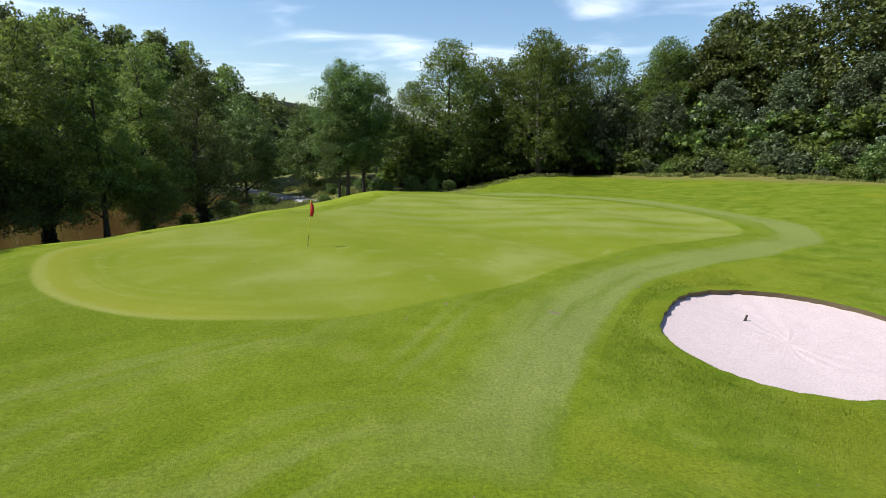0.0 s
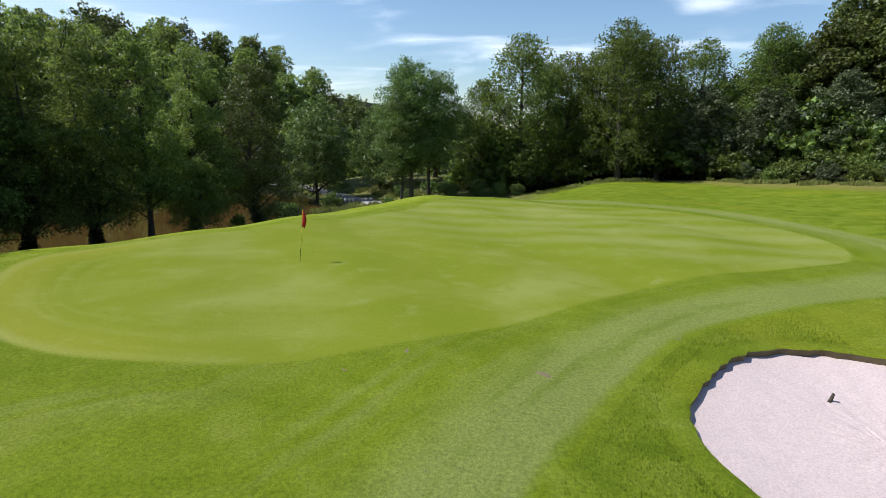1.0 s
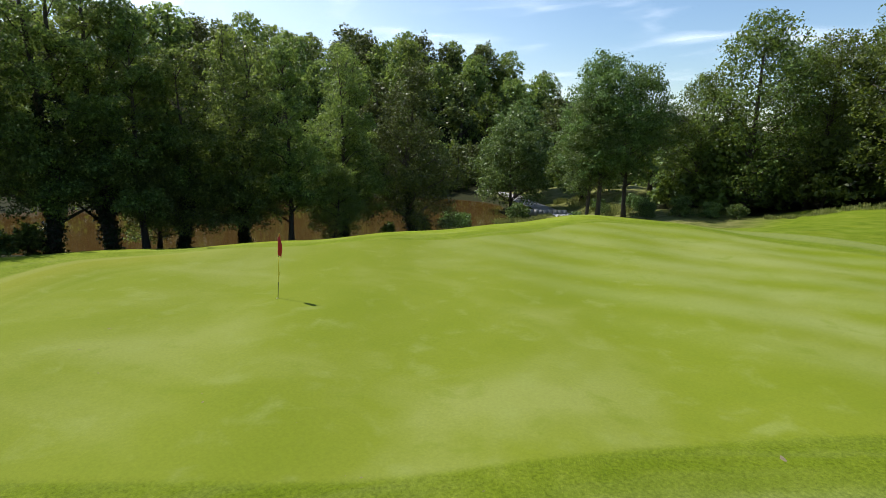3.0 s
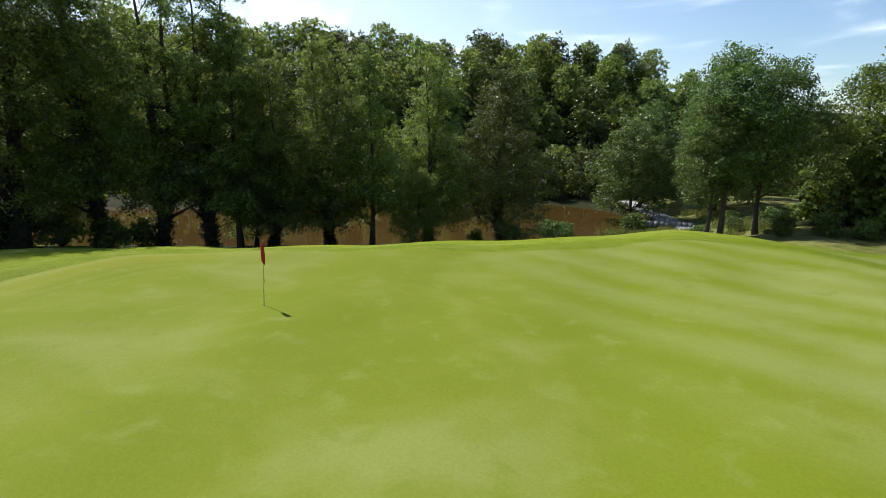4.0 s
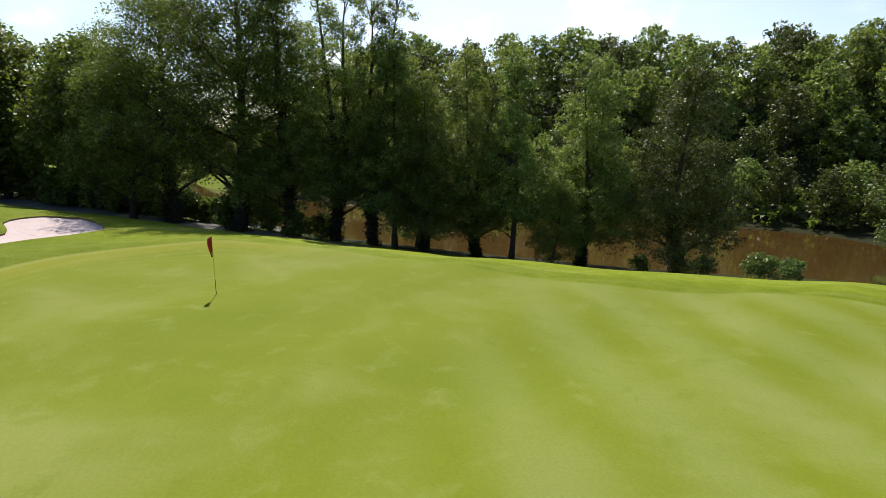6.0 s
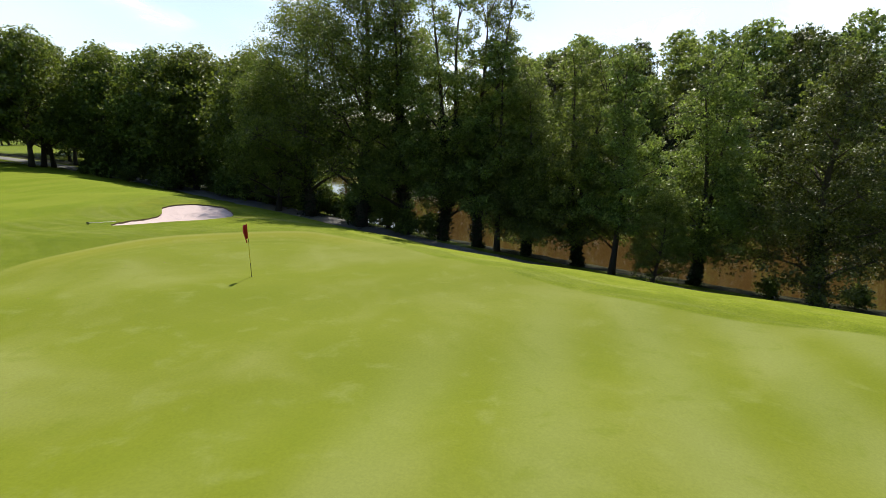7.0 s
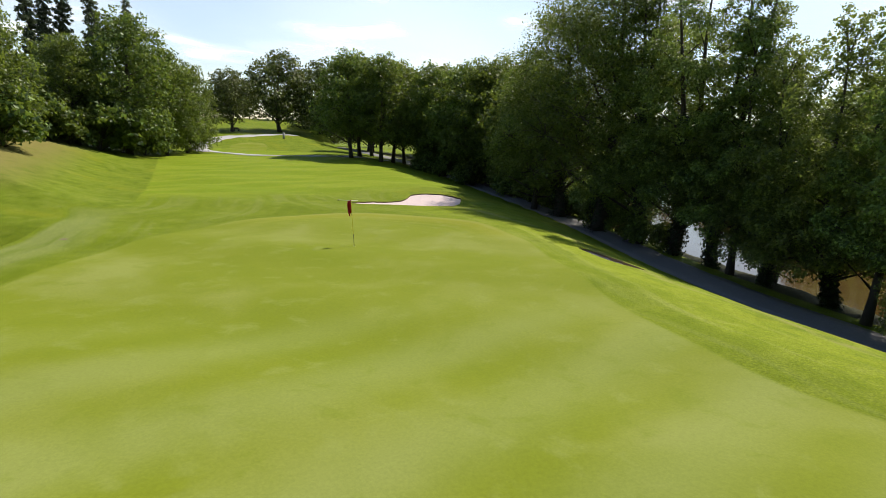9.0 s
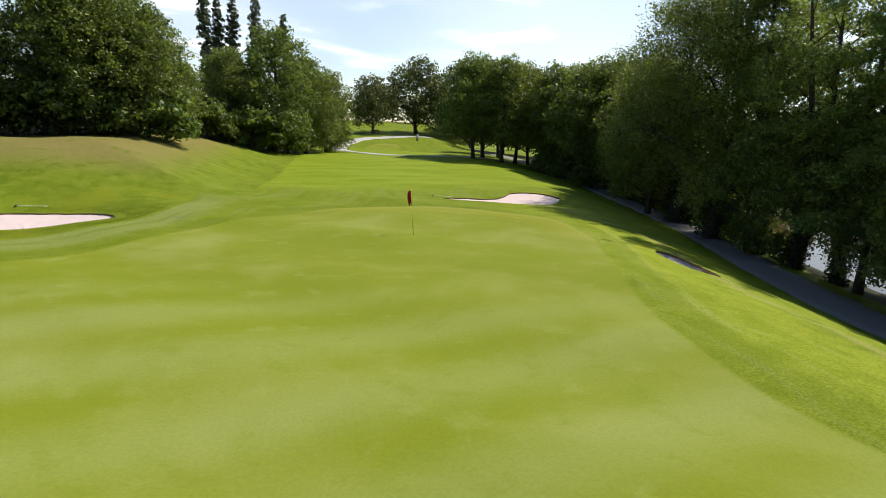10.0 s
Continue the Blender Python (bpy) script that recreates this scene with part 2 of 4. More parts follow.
LEAF_ALDER = leaf_material("alder_leaves", (0.026, 0.050, 0.012), (0.145, 0.200, 0.048), (0.40, 0.52, 0.08), 0.42, 0.46)
LEAF_LIGHT = leaf_material("pale_tree_leaves", (0.045, 0.088, 0.017), (0.135, 0.195, 0.057), (0.22, 0.32, 0.04), 0.3)
LEAF_GREY = leaf_material("grey_green_leaves", (0.035, 0.050, 0.018), (0.107, 0.133, 0.062), (0.16, 0.2, 0.06), 0.22)
LEAF_OLIVE = leaf_material("olive_brown_leaves", (0.029, 0.046, 0.008), (0.110, 0.134, 0.031), (0.18, 0.22, 0.03), 0.22)
LEAF_IVY = leaf_material("ivy_leaves", (0.008, 0.018, 0.005), (0.018, 0.036, 0.009), (0.05, 0.09, 0.01), 0.12, 0.35)
LEAF_BUSH = leaf_material("bramble_leaves", (0.060, 0.095, 0.016), (0.14, 0.18, 0.04), (0.2, 0.28, 0.03), 0.28)
LEAF_TURF = leaf_material("rough_grass_blades", (0.11, 0.155, 0.006), (0.19, 0.24, 0.014), (0.26, 0.34, 0.02), 0.35, 0.6)
LEAF_DRYGRASS = leaf_material("long_grass_blades", (0.12, 0.15, 0.03), (0.24, 0.25, 0.075), (0.3, 0.32, 0.08), 0.3, 0.6)


# ---- shape of the land ----
def sstep(a, b, v):
    t = np.clip((v - a) / (b - a), 0, 1)
    return t * t * (3 - 2 * t)


def closed_curve(points, n=8):
    """Smooth closed outline through a few corner points."""
    p = np.array(points, float)
    out = []
    for i in range(len(p)):
        a, b, c, d = p[i - 1], p[i], p[(i + 1) % len(p)], p[(i + 2) % len(p)]
        for k in range(n):
            t = k / n
            out.append(0.5 * (2 * b + (c - a) * t + (2 * a - 5 * b + 4 * c - d) * t * t + (3 * b - a - 3 * c + d) * t ** 3))
    return np.array(out)


def open_curve(points, n=8):
    p = np.array(points, float)
    p = np.vstack([2 * p[0] - p[1], p, 2 * p[-1] - p[-2]])
    out = []
    for i in range(1, len(p) - 2):
        a, b, c, d = p[i - 1], p[i], p[i + 1], p[i + 2]
        for k in range(n):
            t = k / n
            out.append(0.5 * (2 * b + (c - a) * t + (2 * a - 5 * b + 4 * c - d) * t * t + (3 * b - a - 3 * c + d) * t ** 3))
    out.append(p[-2])
    return np.array(out)


def line_distance(x, y, line, closed=False):
    """Distance to a polyline, its signed side (right of its way is plus), and the share of the nearest segment."""
    best = np.full(x.shape, 1e18)
    side = np.zeros(x.shape)
    where = np.zeros(x.shape)
    count = len(line) if closed else len(line) - 1
    for i in range(count):
        ax, ay = line[i][:2]
        bx, by = line[(i + 1) % len(line)][:2]
        dx, dy = bx - ax, by - ay
        t = np.clip(((x - ax) * dx + (y - ay) * dy) / (dx * dx + dy * dy + 1e-12), 0, 1)
        ex, ey = x - ax - t * dx, y - ay - t * dy
        d = ex * ex + ey * ey
        near = d < best
        best = np.where(near, d, best)
        side = np.where(near, np.sign(dy * (x - ax) - dx * (y - ay)), side)
        where = np.where(near, i + t, where)
    return np.sqrt(best), side, where


def outline_distance(x, y, line):
    """Signed distance to a closed outline, minus inside."""
    d, _, _ = line_distance(x, y, line, True)
    inside = np.zeros(x.shape, bool)
    for i in range(len(line)):
        ax, ay = line[i - 1]
        bx, by = line[i]
        if ay != by:
            inside ^= ((ay > y) != (by > y)) & (x < (bx - ax) * (y - ay) / (by - ay) + ax)
    return np.where(inside, -d, d)


GREEN = closed_curve([(-8.0, -6.5), (-4.8, -9.2), (-0.8, -10.1), (3.2, -9.3), (6.5, -7.1), (9.0, -4.8), (11.2, -2.2), (13.8, 0.9), (17.8, 3.9), (22.4, 7.0), (23.8, 11.5), (22, 17.5), (17, 22.5),
                      (9, 25.6), (2.5, 25.2), (-0.4, 21.5), (-0.8, 17.2), (-2.6, 12.4), (-5.9, 7.0), (-9.0, 2.0), (-10.2, -2.6)])
FAIRWAY = closed_curve([(9.1, -17.4), (9.8, -14.9), (11.1, -11.0), (12.7, -7.0), (15.1, -3.4), (18.8, -0.8), (22.6, 1.8), (25.9, 4.6), (27.2, 10.0), (25.0, 18.3), (19.0, 26), (8, 29.5), (-2.5, 27.5), (-4.6, 19), (-6.5, 12.3),
                        (-8.9, 7.2), (-12.4, 0), (-12.8, -8), (-15, -19), (-26, -24), (-33.5, -40), (-37, -62), (-27, -84), (-12, -80), (-5.5, -60), (0.2, -38), (5.6, -19.0)])
TEE = closed_curve([(-22, -80), (-28.5, -81.5), (-33, -94), (-26.5, -93)], 4)
BUNKER_EAST = closed_curve([(13.3, -9.0), (14.1, -6.9), (15.5, -5.2), (17.1, -4.65), (18.9, -5.1), (20.4, -6.4), (21.3, -8.6), (20.4, -11), (18.1, -12.25), (15.4, -12.1), (13.9, -11.0)])
BUNKER_SOUTH = closed_curve([(-8.2, -14.4), (-11.6, -12.9), (-14.6, -11.4), (-17.4, -12.6), (-19.6, -15.2), (-19.2, -17.4), (-16.6, -17.9), (-14.4, -16.4), (-10.6, -15.5)])
BUNKER_WEST = closed_curve([(-10.0, 7.4), (-10.2, 5.8), (-11.2, 4.2), (-12.2, 3.9), (-12.6, 5.0), (-11.9, 6.9), (-11.0, 8.2)])
TRACK = open_curve([(-60, -110, 0.2), (-52, -72, -0.7), (-44, -47, -1.4), (-37.2, -28, -2.2), (-31.4, -13, -2.8), (-27.6, -5, -3.1), (-23.4, 2.7, -3.3), (-19.8, 10.2, -3.4), (-16.8, 19, -3.5),
                    (-15, 30, -4.0), (-14.2, 40, -4.6), (-15, 50, -5.0), (-18.5, 57.5, -5.2), (-24, 61.5, -5.2), (-30, 66.5, -5.2), (-36, 71, -5.0), (-45, 75, -4.4)], 8)
BANK_LINE = open_curve([(-20, -140), (-13, -95), (-7.3, -72), (0.2, -40), (5.6, -19.4), (8.6, -15.4), (13.5, -15.2), (26, -15.8), (80, -16)], 6)
POND = closed_curve([(-29, 57), (-26.5, 46), (-24, 34), (-24.5, 26), (-27.5, 17), (-31, 9), (-35, -1), (-39, -10), (-52, -22), (-76, -38), (-110, -50), (-120, -42), (-92, -31), (-74, -4), (-62.5, 22), (-56.5, 42), (-49.5, 58), (-40, 64.5), (-33, 63.5)], 6)
HILL_FOOT = open_curve([(-260, -120), (-150, -58), (-96, -27), (-75, -3), (-63.5, 22), (-57.5, 42), (-50.5, 58), (-43, 71), (-31, 80), (-16, 86), (4, 92), (40, 100)], 6)
WATER_Z = -5.8


def land(x, y, holes=True):
    """Height of the ground."""
    x, y = np.atleast_1d(np.asarray(x, float)), np.atleast_1d(np.asarray(y, float))
    d, side, at = line_distance(x, y, TRACK)
    s = d * side
    zp = np.interp(at, np.arange(len(TRACK)), TRACK[:, 2])
    z0 = 0.35 * sstep(6, 18, x) + 2.0 * sstep(19, 46, x) * sstep(-16, 6, y) + 6.0 * sstep(55, 78, 0.79 * x + 0.61 * y)
    z0 = z0 - 2.2 * sstep(26, 44, y) * (1 - sstep(2, 16, x)) + 0.7 * sstep(-25, -60, y) + 2.7 * sstep(-80, -116, y) + 4.0 * sstep(-112, -165, y)
    eb, es, _ = line_distance(x, y, BANK_LINE)
    z0 = z0 + 3.0 * sstep(-1, 14, eb * es)
    z0 = z0 - 0.45 * np.exp(-((x + 14) ** 2 + (y + 15) ** 2) / 50)
    z0 = z0 + 0.10 * (np.sin(0.33 * x + 0.5) * np.cos(0.27 * y) - math.sin(0.5)) + 0.05 * np.sin(0.8 * x + 0.6 * y)
    z0 = z0 - 0.60 * np.exp(-((x - 16.5) ** 2 + (y + 11.5) ** 2) / 26)
    u = np.clip((s - 1.7) / 12.6, 0, 1)
    h = zp + (z0 - zp) * (1 - (1 - u) ** 1.6)
    west = zp - 0.12 * np.clip(-s - 1.7, 0, 12)
    h = np.where(s < -1.7, west, h)
    pd = outline_distance(x, y, POND)
    fd, fs, _ = line_distance(x, y, HILL_FOOT)
    e = -fd * fs
    hill = WATER_Z + 0.4 + 22.0 * sstep(0, 52, e) * sstep(-60, 5, y) * (0.23 + 0.77 * sstep(-44, -74, x))
    up = sstep(-5, 5, e)
    h = h * (1 - up) + np.where(y < -20, np.maximum(hill, h * sstep(-20, -60, y) + hill * (1 - sstep(-20, -60, y))), hill) * up
    h = np.minimum(h, WATER_Z + 0.05 + 0.55 * np.maximum(pd, -2.5) + 60 * sstep(9, 30, pd))
    r = np.hypot(x, y)
    h = h * (1 - sstep(300, 900, r)) + 6 * sstep(300, 900, r)
    if holes:
        for o in (BUNKER_EAST, BUNKER_SOUTH, BUNKER_WEST):
            c = o.mean(0)
            m = np.hypot(x - c[0], y - c[1]) < 14
            if m.any():
                h[m] -= 1.1 * sstep(0.36, 0.03, outline_distance(x[m], y[m], o))
    return h


def ground_at(x, y):
    return float(land(x, y)[0])


def mesh_object(name, verts, faces, mat, smooth=True):
    me = bpy.data.meshes.new(name)
    me.from_pydata([tuple(v) for v in verts], [], [tuple(f) for f in faces])
    me.materials.append(mat)
    if smooth:
        me.polygons.foreach_set("use_smooth", [True] * len(me.polygons))
    me.update()
    return new(name, me)


def turf_fields(me):
    co = np.empty(len(me.vertices) * 3)
    me.vertices.foreach_get("co", co)
    x, y = co[0::3], co[1::3]
    sdg, sdf = np.minimum(outline_distance(x, y, GREEN), outline_distance(x, y, TEE)), outline_distance(x, y, FAIRWAY)
    d, side, _ = line_distance(x, y, TRACK)
    pd = outline_distance(x, y, POND)
    p = 0.79 * x + 0.61 * y
    # wooded ground, coloured with the shade-darkened litter
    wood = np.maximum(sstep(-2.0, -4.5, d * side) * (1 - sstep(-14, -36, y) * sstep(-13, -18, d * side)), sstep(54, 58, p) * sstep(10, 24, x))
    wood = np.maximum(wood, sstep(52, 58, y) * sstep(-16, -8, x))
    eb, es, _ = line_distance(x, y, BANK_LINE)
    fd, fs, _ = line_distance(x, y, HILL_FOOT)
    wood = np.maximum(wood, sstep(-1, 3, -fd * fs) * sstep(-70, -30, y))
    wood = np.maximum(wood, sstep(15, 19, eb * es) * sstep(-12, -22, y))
    dry = np.maximum(sstep(4, 10, eb * es) * sstep(-12, -17, y), sstep(47, 53, p) * sstep(8, 24, x))
    fields = {"sd_green": sdg, "sd_fairway": sdf, "wood": wood, "dry": dry,
              # mask of the sun-facing river slope whose grass colour is brightened
              "sun_slope": sstep(19, 13, d * side) * sstep(0.5, 2.5, d * side) * sstep(-22, -10, y),
              "band": sstep(-20, -12, y) * sstep(4, 9, x), "stripes": sstep(6, 14, y + 0.3 * x) * sstep(-6, 6, x + y - 8), "yellow": sstep(6, -4, x) * sstep(6, -4, y) * sstep(-16, -12, y), "meadow": sstep(36, 44, y) * (1 - sstep(4, 9, x))}
    for k, v in fields.items():
        me.attributes.new(k, "FLOAT", "POINT").data.foreach_set("value", v.astype(np.float32))


def axis(core_a, core_b, fine, mid_a, mid_b, mid, end):
    v = list(np.arange(core_a, core_b + 1e-6, fine))
    for s, lim in ((1, mid_b), (-1, mid_a)):
        q = v[-1] if s > 0 else v[0]
        step = fine
        side = []
        while abs(q) < end:
            inside = q < lim if s > 0 else q > lim
            step = min(step * 1.12, mid) if inside else step * 1.22
            q += s * step
            side.append(q)
        v = v + side if s > 0 else side[::-1] + v
    return np.array(v)


gx = axis(-21, 23, 0.3, -70, 60, 1.6, 3000)
gy = axis(-19, 27, 0.3, -110, 75, 1.6, 3000)
X, Y = np.meshgrid(gx, gy)
Z = land(X.ravel(), Y.ravel())
nx = len(gx)
quads = [(j * nx + i, j * nx + i + 1, (j + 1) * nx + i + 1, (j + 1) * nx + i) for j in range(len(gy) - 1) for i in range(nx - 1)]
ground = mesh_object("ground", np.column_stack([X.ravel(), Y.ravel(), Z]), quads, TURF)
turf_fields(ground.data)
tagged(ground, "mown golf turf with a pale smooth putting green and darker rough", "lawn", kind="structure")


def empty(name, at=(0, 0, 0)):
    e = new(name)
    e.location = at
    return e


def part(name, bm, mat, parent, label=""):
    me = bpy.data.meshes.new(name)
    bm.to_mesh(me)
    bm.free()
    me.materials.append(mat)
    me.polygons.foreach_set("use_smooth", [True] * len(me.polygons))
    ob = new(name, me)
    ob.parent = parent
    if label:
        ob["label"] = label
    return ob


def part_mesh(name, verts, faces, mat, parent, label="", smooth=True):
    ob = mesh_object(name, verts, faces, mat, smooth)
    ob.parent = parent
    if label:
        ob["label"] = label
    return ob


def bunker(outline, depth, label, seed):
    """Sand bed, raw soil face and a turf edge round it."""
    rnd = np.random.RandomState(seed)
    o = np.array(outline)
    n = len(o)
    c = o.mean(0)
    zs = land(o[:, 0], o[:, 1], False)
    nrm = np.roll(o, -1, 0) - np.roll(o, 1, 0)
    nrm = np.column_stack([nrm[:, 1], -nrm[:, 0]]) / np.linalg.norm(nrm, axis=1)[:, None]
    if ((o - c) * nrm).sum() < 0:
        nrm = -nrm
    base = empty("sand_bunker", (0, 0, 0))
    rings = 14
    verts, faces = [], []
    for r in range(rings):
        k = 1 - (r / rings) ** 1.0
        for i in range(n):
            q = c + (o[i] + nrm[i] * 0.12 - c) * k
            face = 0.5 + 0.5 * np.dot(nrm[i], (0.2, 0.98))
            dip = depth * (0.12 + 0.24 * face + (0.88 - 0.24 * face) * (1 - k ** 2.2)) + 0.015 * rnd.randn() * (r > 0)
            verts.append((q[0], q[1], zs[i] * k + zs.mean() * (1 - k) - dip))
    verts.append((c[0], c[1], zs.mean() - depth))
    for r in range(rings - 1):
        for i in range(n):
            j = (i + 1) % n
            faces.append((r * n + i, r * n + j, (r + 1) * n + j, (r + 1) * n + i))
    for i in range(n):
        faces.append(((rings - 1) * n + i, (rings - 1) * n + (i + 1) % n, rings * n))
    part_mesh("sand", verts, faces, SAND, base, "raked pale pinkish sand")
    wob = 0.035 * rnd.randn(n)
    top = [(o[i][0] + nrm[i][0] * wob[i], o[i][1] + nrm[i][1] * wob[i], zs[i] + 0.012) for i in range(n)]
    low = [(o[i][0] + nrm[i][0] * (0.10 + wob[i]), o[i][1] + nrm[i][1] * (0.10 + wob[i]), zs[i] - depth * 0.7 - 0.12) for i in range(n)]
    part_mesh("soil_face", top + low, [(i, (i + 1) % n, n + (i + 1) % n, n + i) for i in range(n)], SOIL, base, "dark undercut soil face")
    rows = []
    for k, (off, lift) in enumerate(((0, 0.012), (0.06, 0.035), (0.22, 0.03), (0.6, 0.012), (0.8, -0.03))):
        px, py = o[:, 0] + nrm[:, 0] * (off + wob * (k < 3)), o[:, 1] + nrm[:, 1] * (off + wob * (k < 3))
        rows.append(np.column_stack([px, py, land(px, py, False) + lift]))
    v = np.vstack(rows)
    f = [(r * n + i, r * n + (i + 1) % n, (r + 1) * n + (i + 1) % n, (r + 1) * n + i) for r in range(4) for i in range(n)]
    lip = part_mesh("turf_lip", v, f, TURF, base, "rounded grass lip")
    turf_fields(lip.data)
    tagged(base, label, "bunker", "sand bunkers", "structure")
    return base


bunker(BUNKER_EAST, 0.42, "large oval bunker of pale pink sand with a grass lip", 1)
bunker(BUNKER_SOUTH, 0.40, "kidney-shaped bunker of pale sand below the green", 2)
bunker(BUNKER_WEST, 0.45, "small shaded sand bunker cut into the bank above the path", 3)


def ribbon(name, line, width, mat, lift, label, category):
    """A path laid on the ground: a thin slab with worn edges."""
    p = np.array(line)[:, :2]
    fine = [p[0]]
    for a, b in zip(p[:-1], p[1:]):
        k = max(1, int(np.linalg.norm(b - a) / 0.8))
        fine += [a + (b - a) * (i + 1) / k for i in range(k)]
    p = np.array(fine)
    t = np.gradient(p, axis=0)
    t /= np.linalg.norm(t, axis=1)[:, None]
    nn = np.column_stack([t[:, 1], -t[:, 0]])
    rnd = np.random.RandomState(5)
    cols = []
    for off, dz in ((-0.5, -0.08), (-0.49, lift), (-0.25, lift + 0.015), (0, lift + 0.025), (0.25, lift + 0.015), (0.49, lift), (0.5, -0.08)):
        w = width * off * np.ones(len(p)) + (0.05 * rnd.randn(len(p)) if abs(off) > 0.4 else 0)
        x, y = p[:, 0] + nn[:, 0] * w, p[:, 1] + nn[:, 1] * w
        zc = land(p[:, 0], p[:, 1])
        cols.append(np.column_stack([x, y, np.maximum(land(x, y), zc - 0.06) + dz]))
    m, k = len(p), len(cols)
    v = np.vstack(cols)
    f = [(c * m + i, c * m + i + 1, (c + 1) * m + i + 1, (c + 1) * m + i) for c in range(k - 1) for i in range(m - 1)]
    return tagged(mesh_object(name, v, f, mat), label, category, kind="structure")


ribbon("cart_path", TRACK[:97], 2.9, ASPHALT, 0.05, "dark asphalt cart path in tree shade along the river bank", "path")
ribbon("causeway_path", TRACK[93:], 3.0, GRAVEL, 0.09, "pale gravel track crossing the end of the pond", "path")
ribbon("tee_path", open_curve([(-44, -62), (-32, -61.5), (-24, -62), (-18.4, -67), (-16.6, -76), (-19, -89), (-26, -100), (-36, -107), (-48, -111)], 6), 2.9, GRAVEL, 0.05, "pale gravel path looping past a raised tee", "path")

# ---- pond ----
wx, wy = np.meshgrid(np.linspace(-135, -18, 60), np.linspace(-70, 72, 70))
wv = np.column_stack([wx.ravel(), wy.ravel(), np.full(wx.size, WATER_Z)])
wf = [(j * 60 + i, j * 60 + i + 1, (j + 1) * 60 + i + 1, (j + 1) * 60 + i) for j in range(69) for i in range(59)]
m, n, l, p = material("muddy_water")
f1 = noise_node(n, l, 0.25, 3.0)
l.new(mix(n, l, f1, (0.046, 0.026, 0.008), (0.062, 0.036, 0.011)), p.inputs["Base Color"])
p.inputs["Roughness"].default_value, p.inputs["IOR"].default_value = 0.07, 1.33
bump(n, l, p, noise_node(n, l, 3.0, 3.0, 0.5, stretch=(1, 2.2, 1, 30)), 0.05, 0.03)
MUD = m
tagged(mesh_object("water", wv, wf, MUD), "still muddy brown river water", "water", kind="structure")


# ---- trees ----
def tube(points, radii, sides=8):
    """Tapered tube along a bent line."""
    v, f = [], []
    pts = [Vector(q) for q in points]
    for i, q in enumerate(pts):
        d = (pts[min(i + 1, len(pts) - 1)] - pts[max(i - 1, 0)]).normalized()
        a = d.orthogonal().normalized()
        b = d.cross(a)
        for k in range(sides):
            w = 2 * math.pi * k / sides
            v.append(q + (a * math.cos(w) + b * math.sin(w)) * radii[i])
    for i in range(len(pts) - 1):
        for k in range(sides):
            f.append((i * sides + k, i * sides + (k + 1) % sides, (i + 1) * sides + (k + 1) % sides, (i + 1) * sides + k))
    f.append(tuple(range(sides))[::-1])
    f.append(tuple((len(pts) - 1) * sides + k for k in range(sides)))
    return v, f


def leaf_cloud(rnd, centres, radii, counts, size, up=0.22, corners=4):
    """Sprays of small folded leaves: each spray is a rounded clump, thinner below."""
    c = np.repeat(np.array(centres), counts, axis=0)
    r = np.repeat(np.array(radii), counts, axis=0)
    n = len(c)
    d = rnd.randn(n, 3)
    d[:, 2] = np.where((d[:, 2] < -0.5) & (rnd.rand(n) < 0.6), -d[:, 2], d[:, 2])
    d /= np.linalg.norm(d, axis=1)[:, None]
    q = c + d * r * (rnd.rand(n, 1) ** 0.4) * (0.8 + 0.4 * rnd.rand(n, 1))
    nor = d * 0.8 + rnd.randn(n, 3) * 0.55 + np.array([0, 0, up])
    nor /= np.linalg.norm(nor, axis=1)[:, None]
    a = np.cross(nor, rnd.randn(n, 3))
    a /= np.linalg.norm(a, axis=1)[:, None] + 1e-9
    b = np.cross(nor, a)
    s = (size * (0.6 + 0.8 * rnd.rand(n)))[:, None]
    fold = nor * s * 0.18
    v = np.stack([q - a * s * 0.55, q + b * s * 0.36 + fold, q + a * s * 0.55, q - b * s * 0.36 + fold], 1).reshape(-1, 3)
    if corners == 3:
        v = np.stack([q - a * s * 0.5 - b * s * 0.36, q + b * s * 0.46 + fold, q + a * s * 0.62 - b * s * 0.2], 1).reshape(-1, 3)
    f = np.arange(corners * n).reshape(-1, corners)
    return v, f


def fast_mesh(name, v, f, mat, parent, label=""):
    me = bpy.data.meshes.new(name)
    n = len(f)
    me.vertices.add(len(v))
    me.vertices.foreach_set("co", np.asarray(v, np.float32).ravel())
    k = np.shape(f)[1]
    me.loops.add(k * n)
    me.loops.foreach_set("vertex_index", np.asarray(f, np.int32).ravel())
    me.polygons.add(n)
    me.polygons.foreach_set("loop_start", np.arange(0, k * n, k, dtype=np.int32))
    me.update(calc_edges=True)
    me.materials.append(mat)
    ob = new(name, me)
    ob.parent = parent
    if label:
        ob["label"] = label
    return ob


def sphere_ways(rnd, count):
    """Even directions over a sphere, turned at random."""
    k = np.arange(count) + 0.5
    z = 1 - 2 * k / count
    a = k * 2.39996 + rnd.rand() * 6.28
    r = np.sqrt(1 - z * z)
    d = np.column_stack([r * np.cos(a), r * np.sin(a), z]) + rnd.randn(count, 3) * 0.18
    return d / np.linalg.norm(d, axis=1)[:, None]


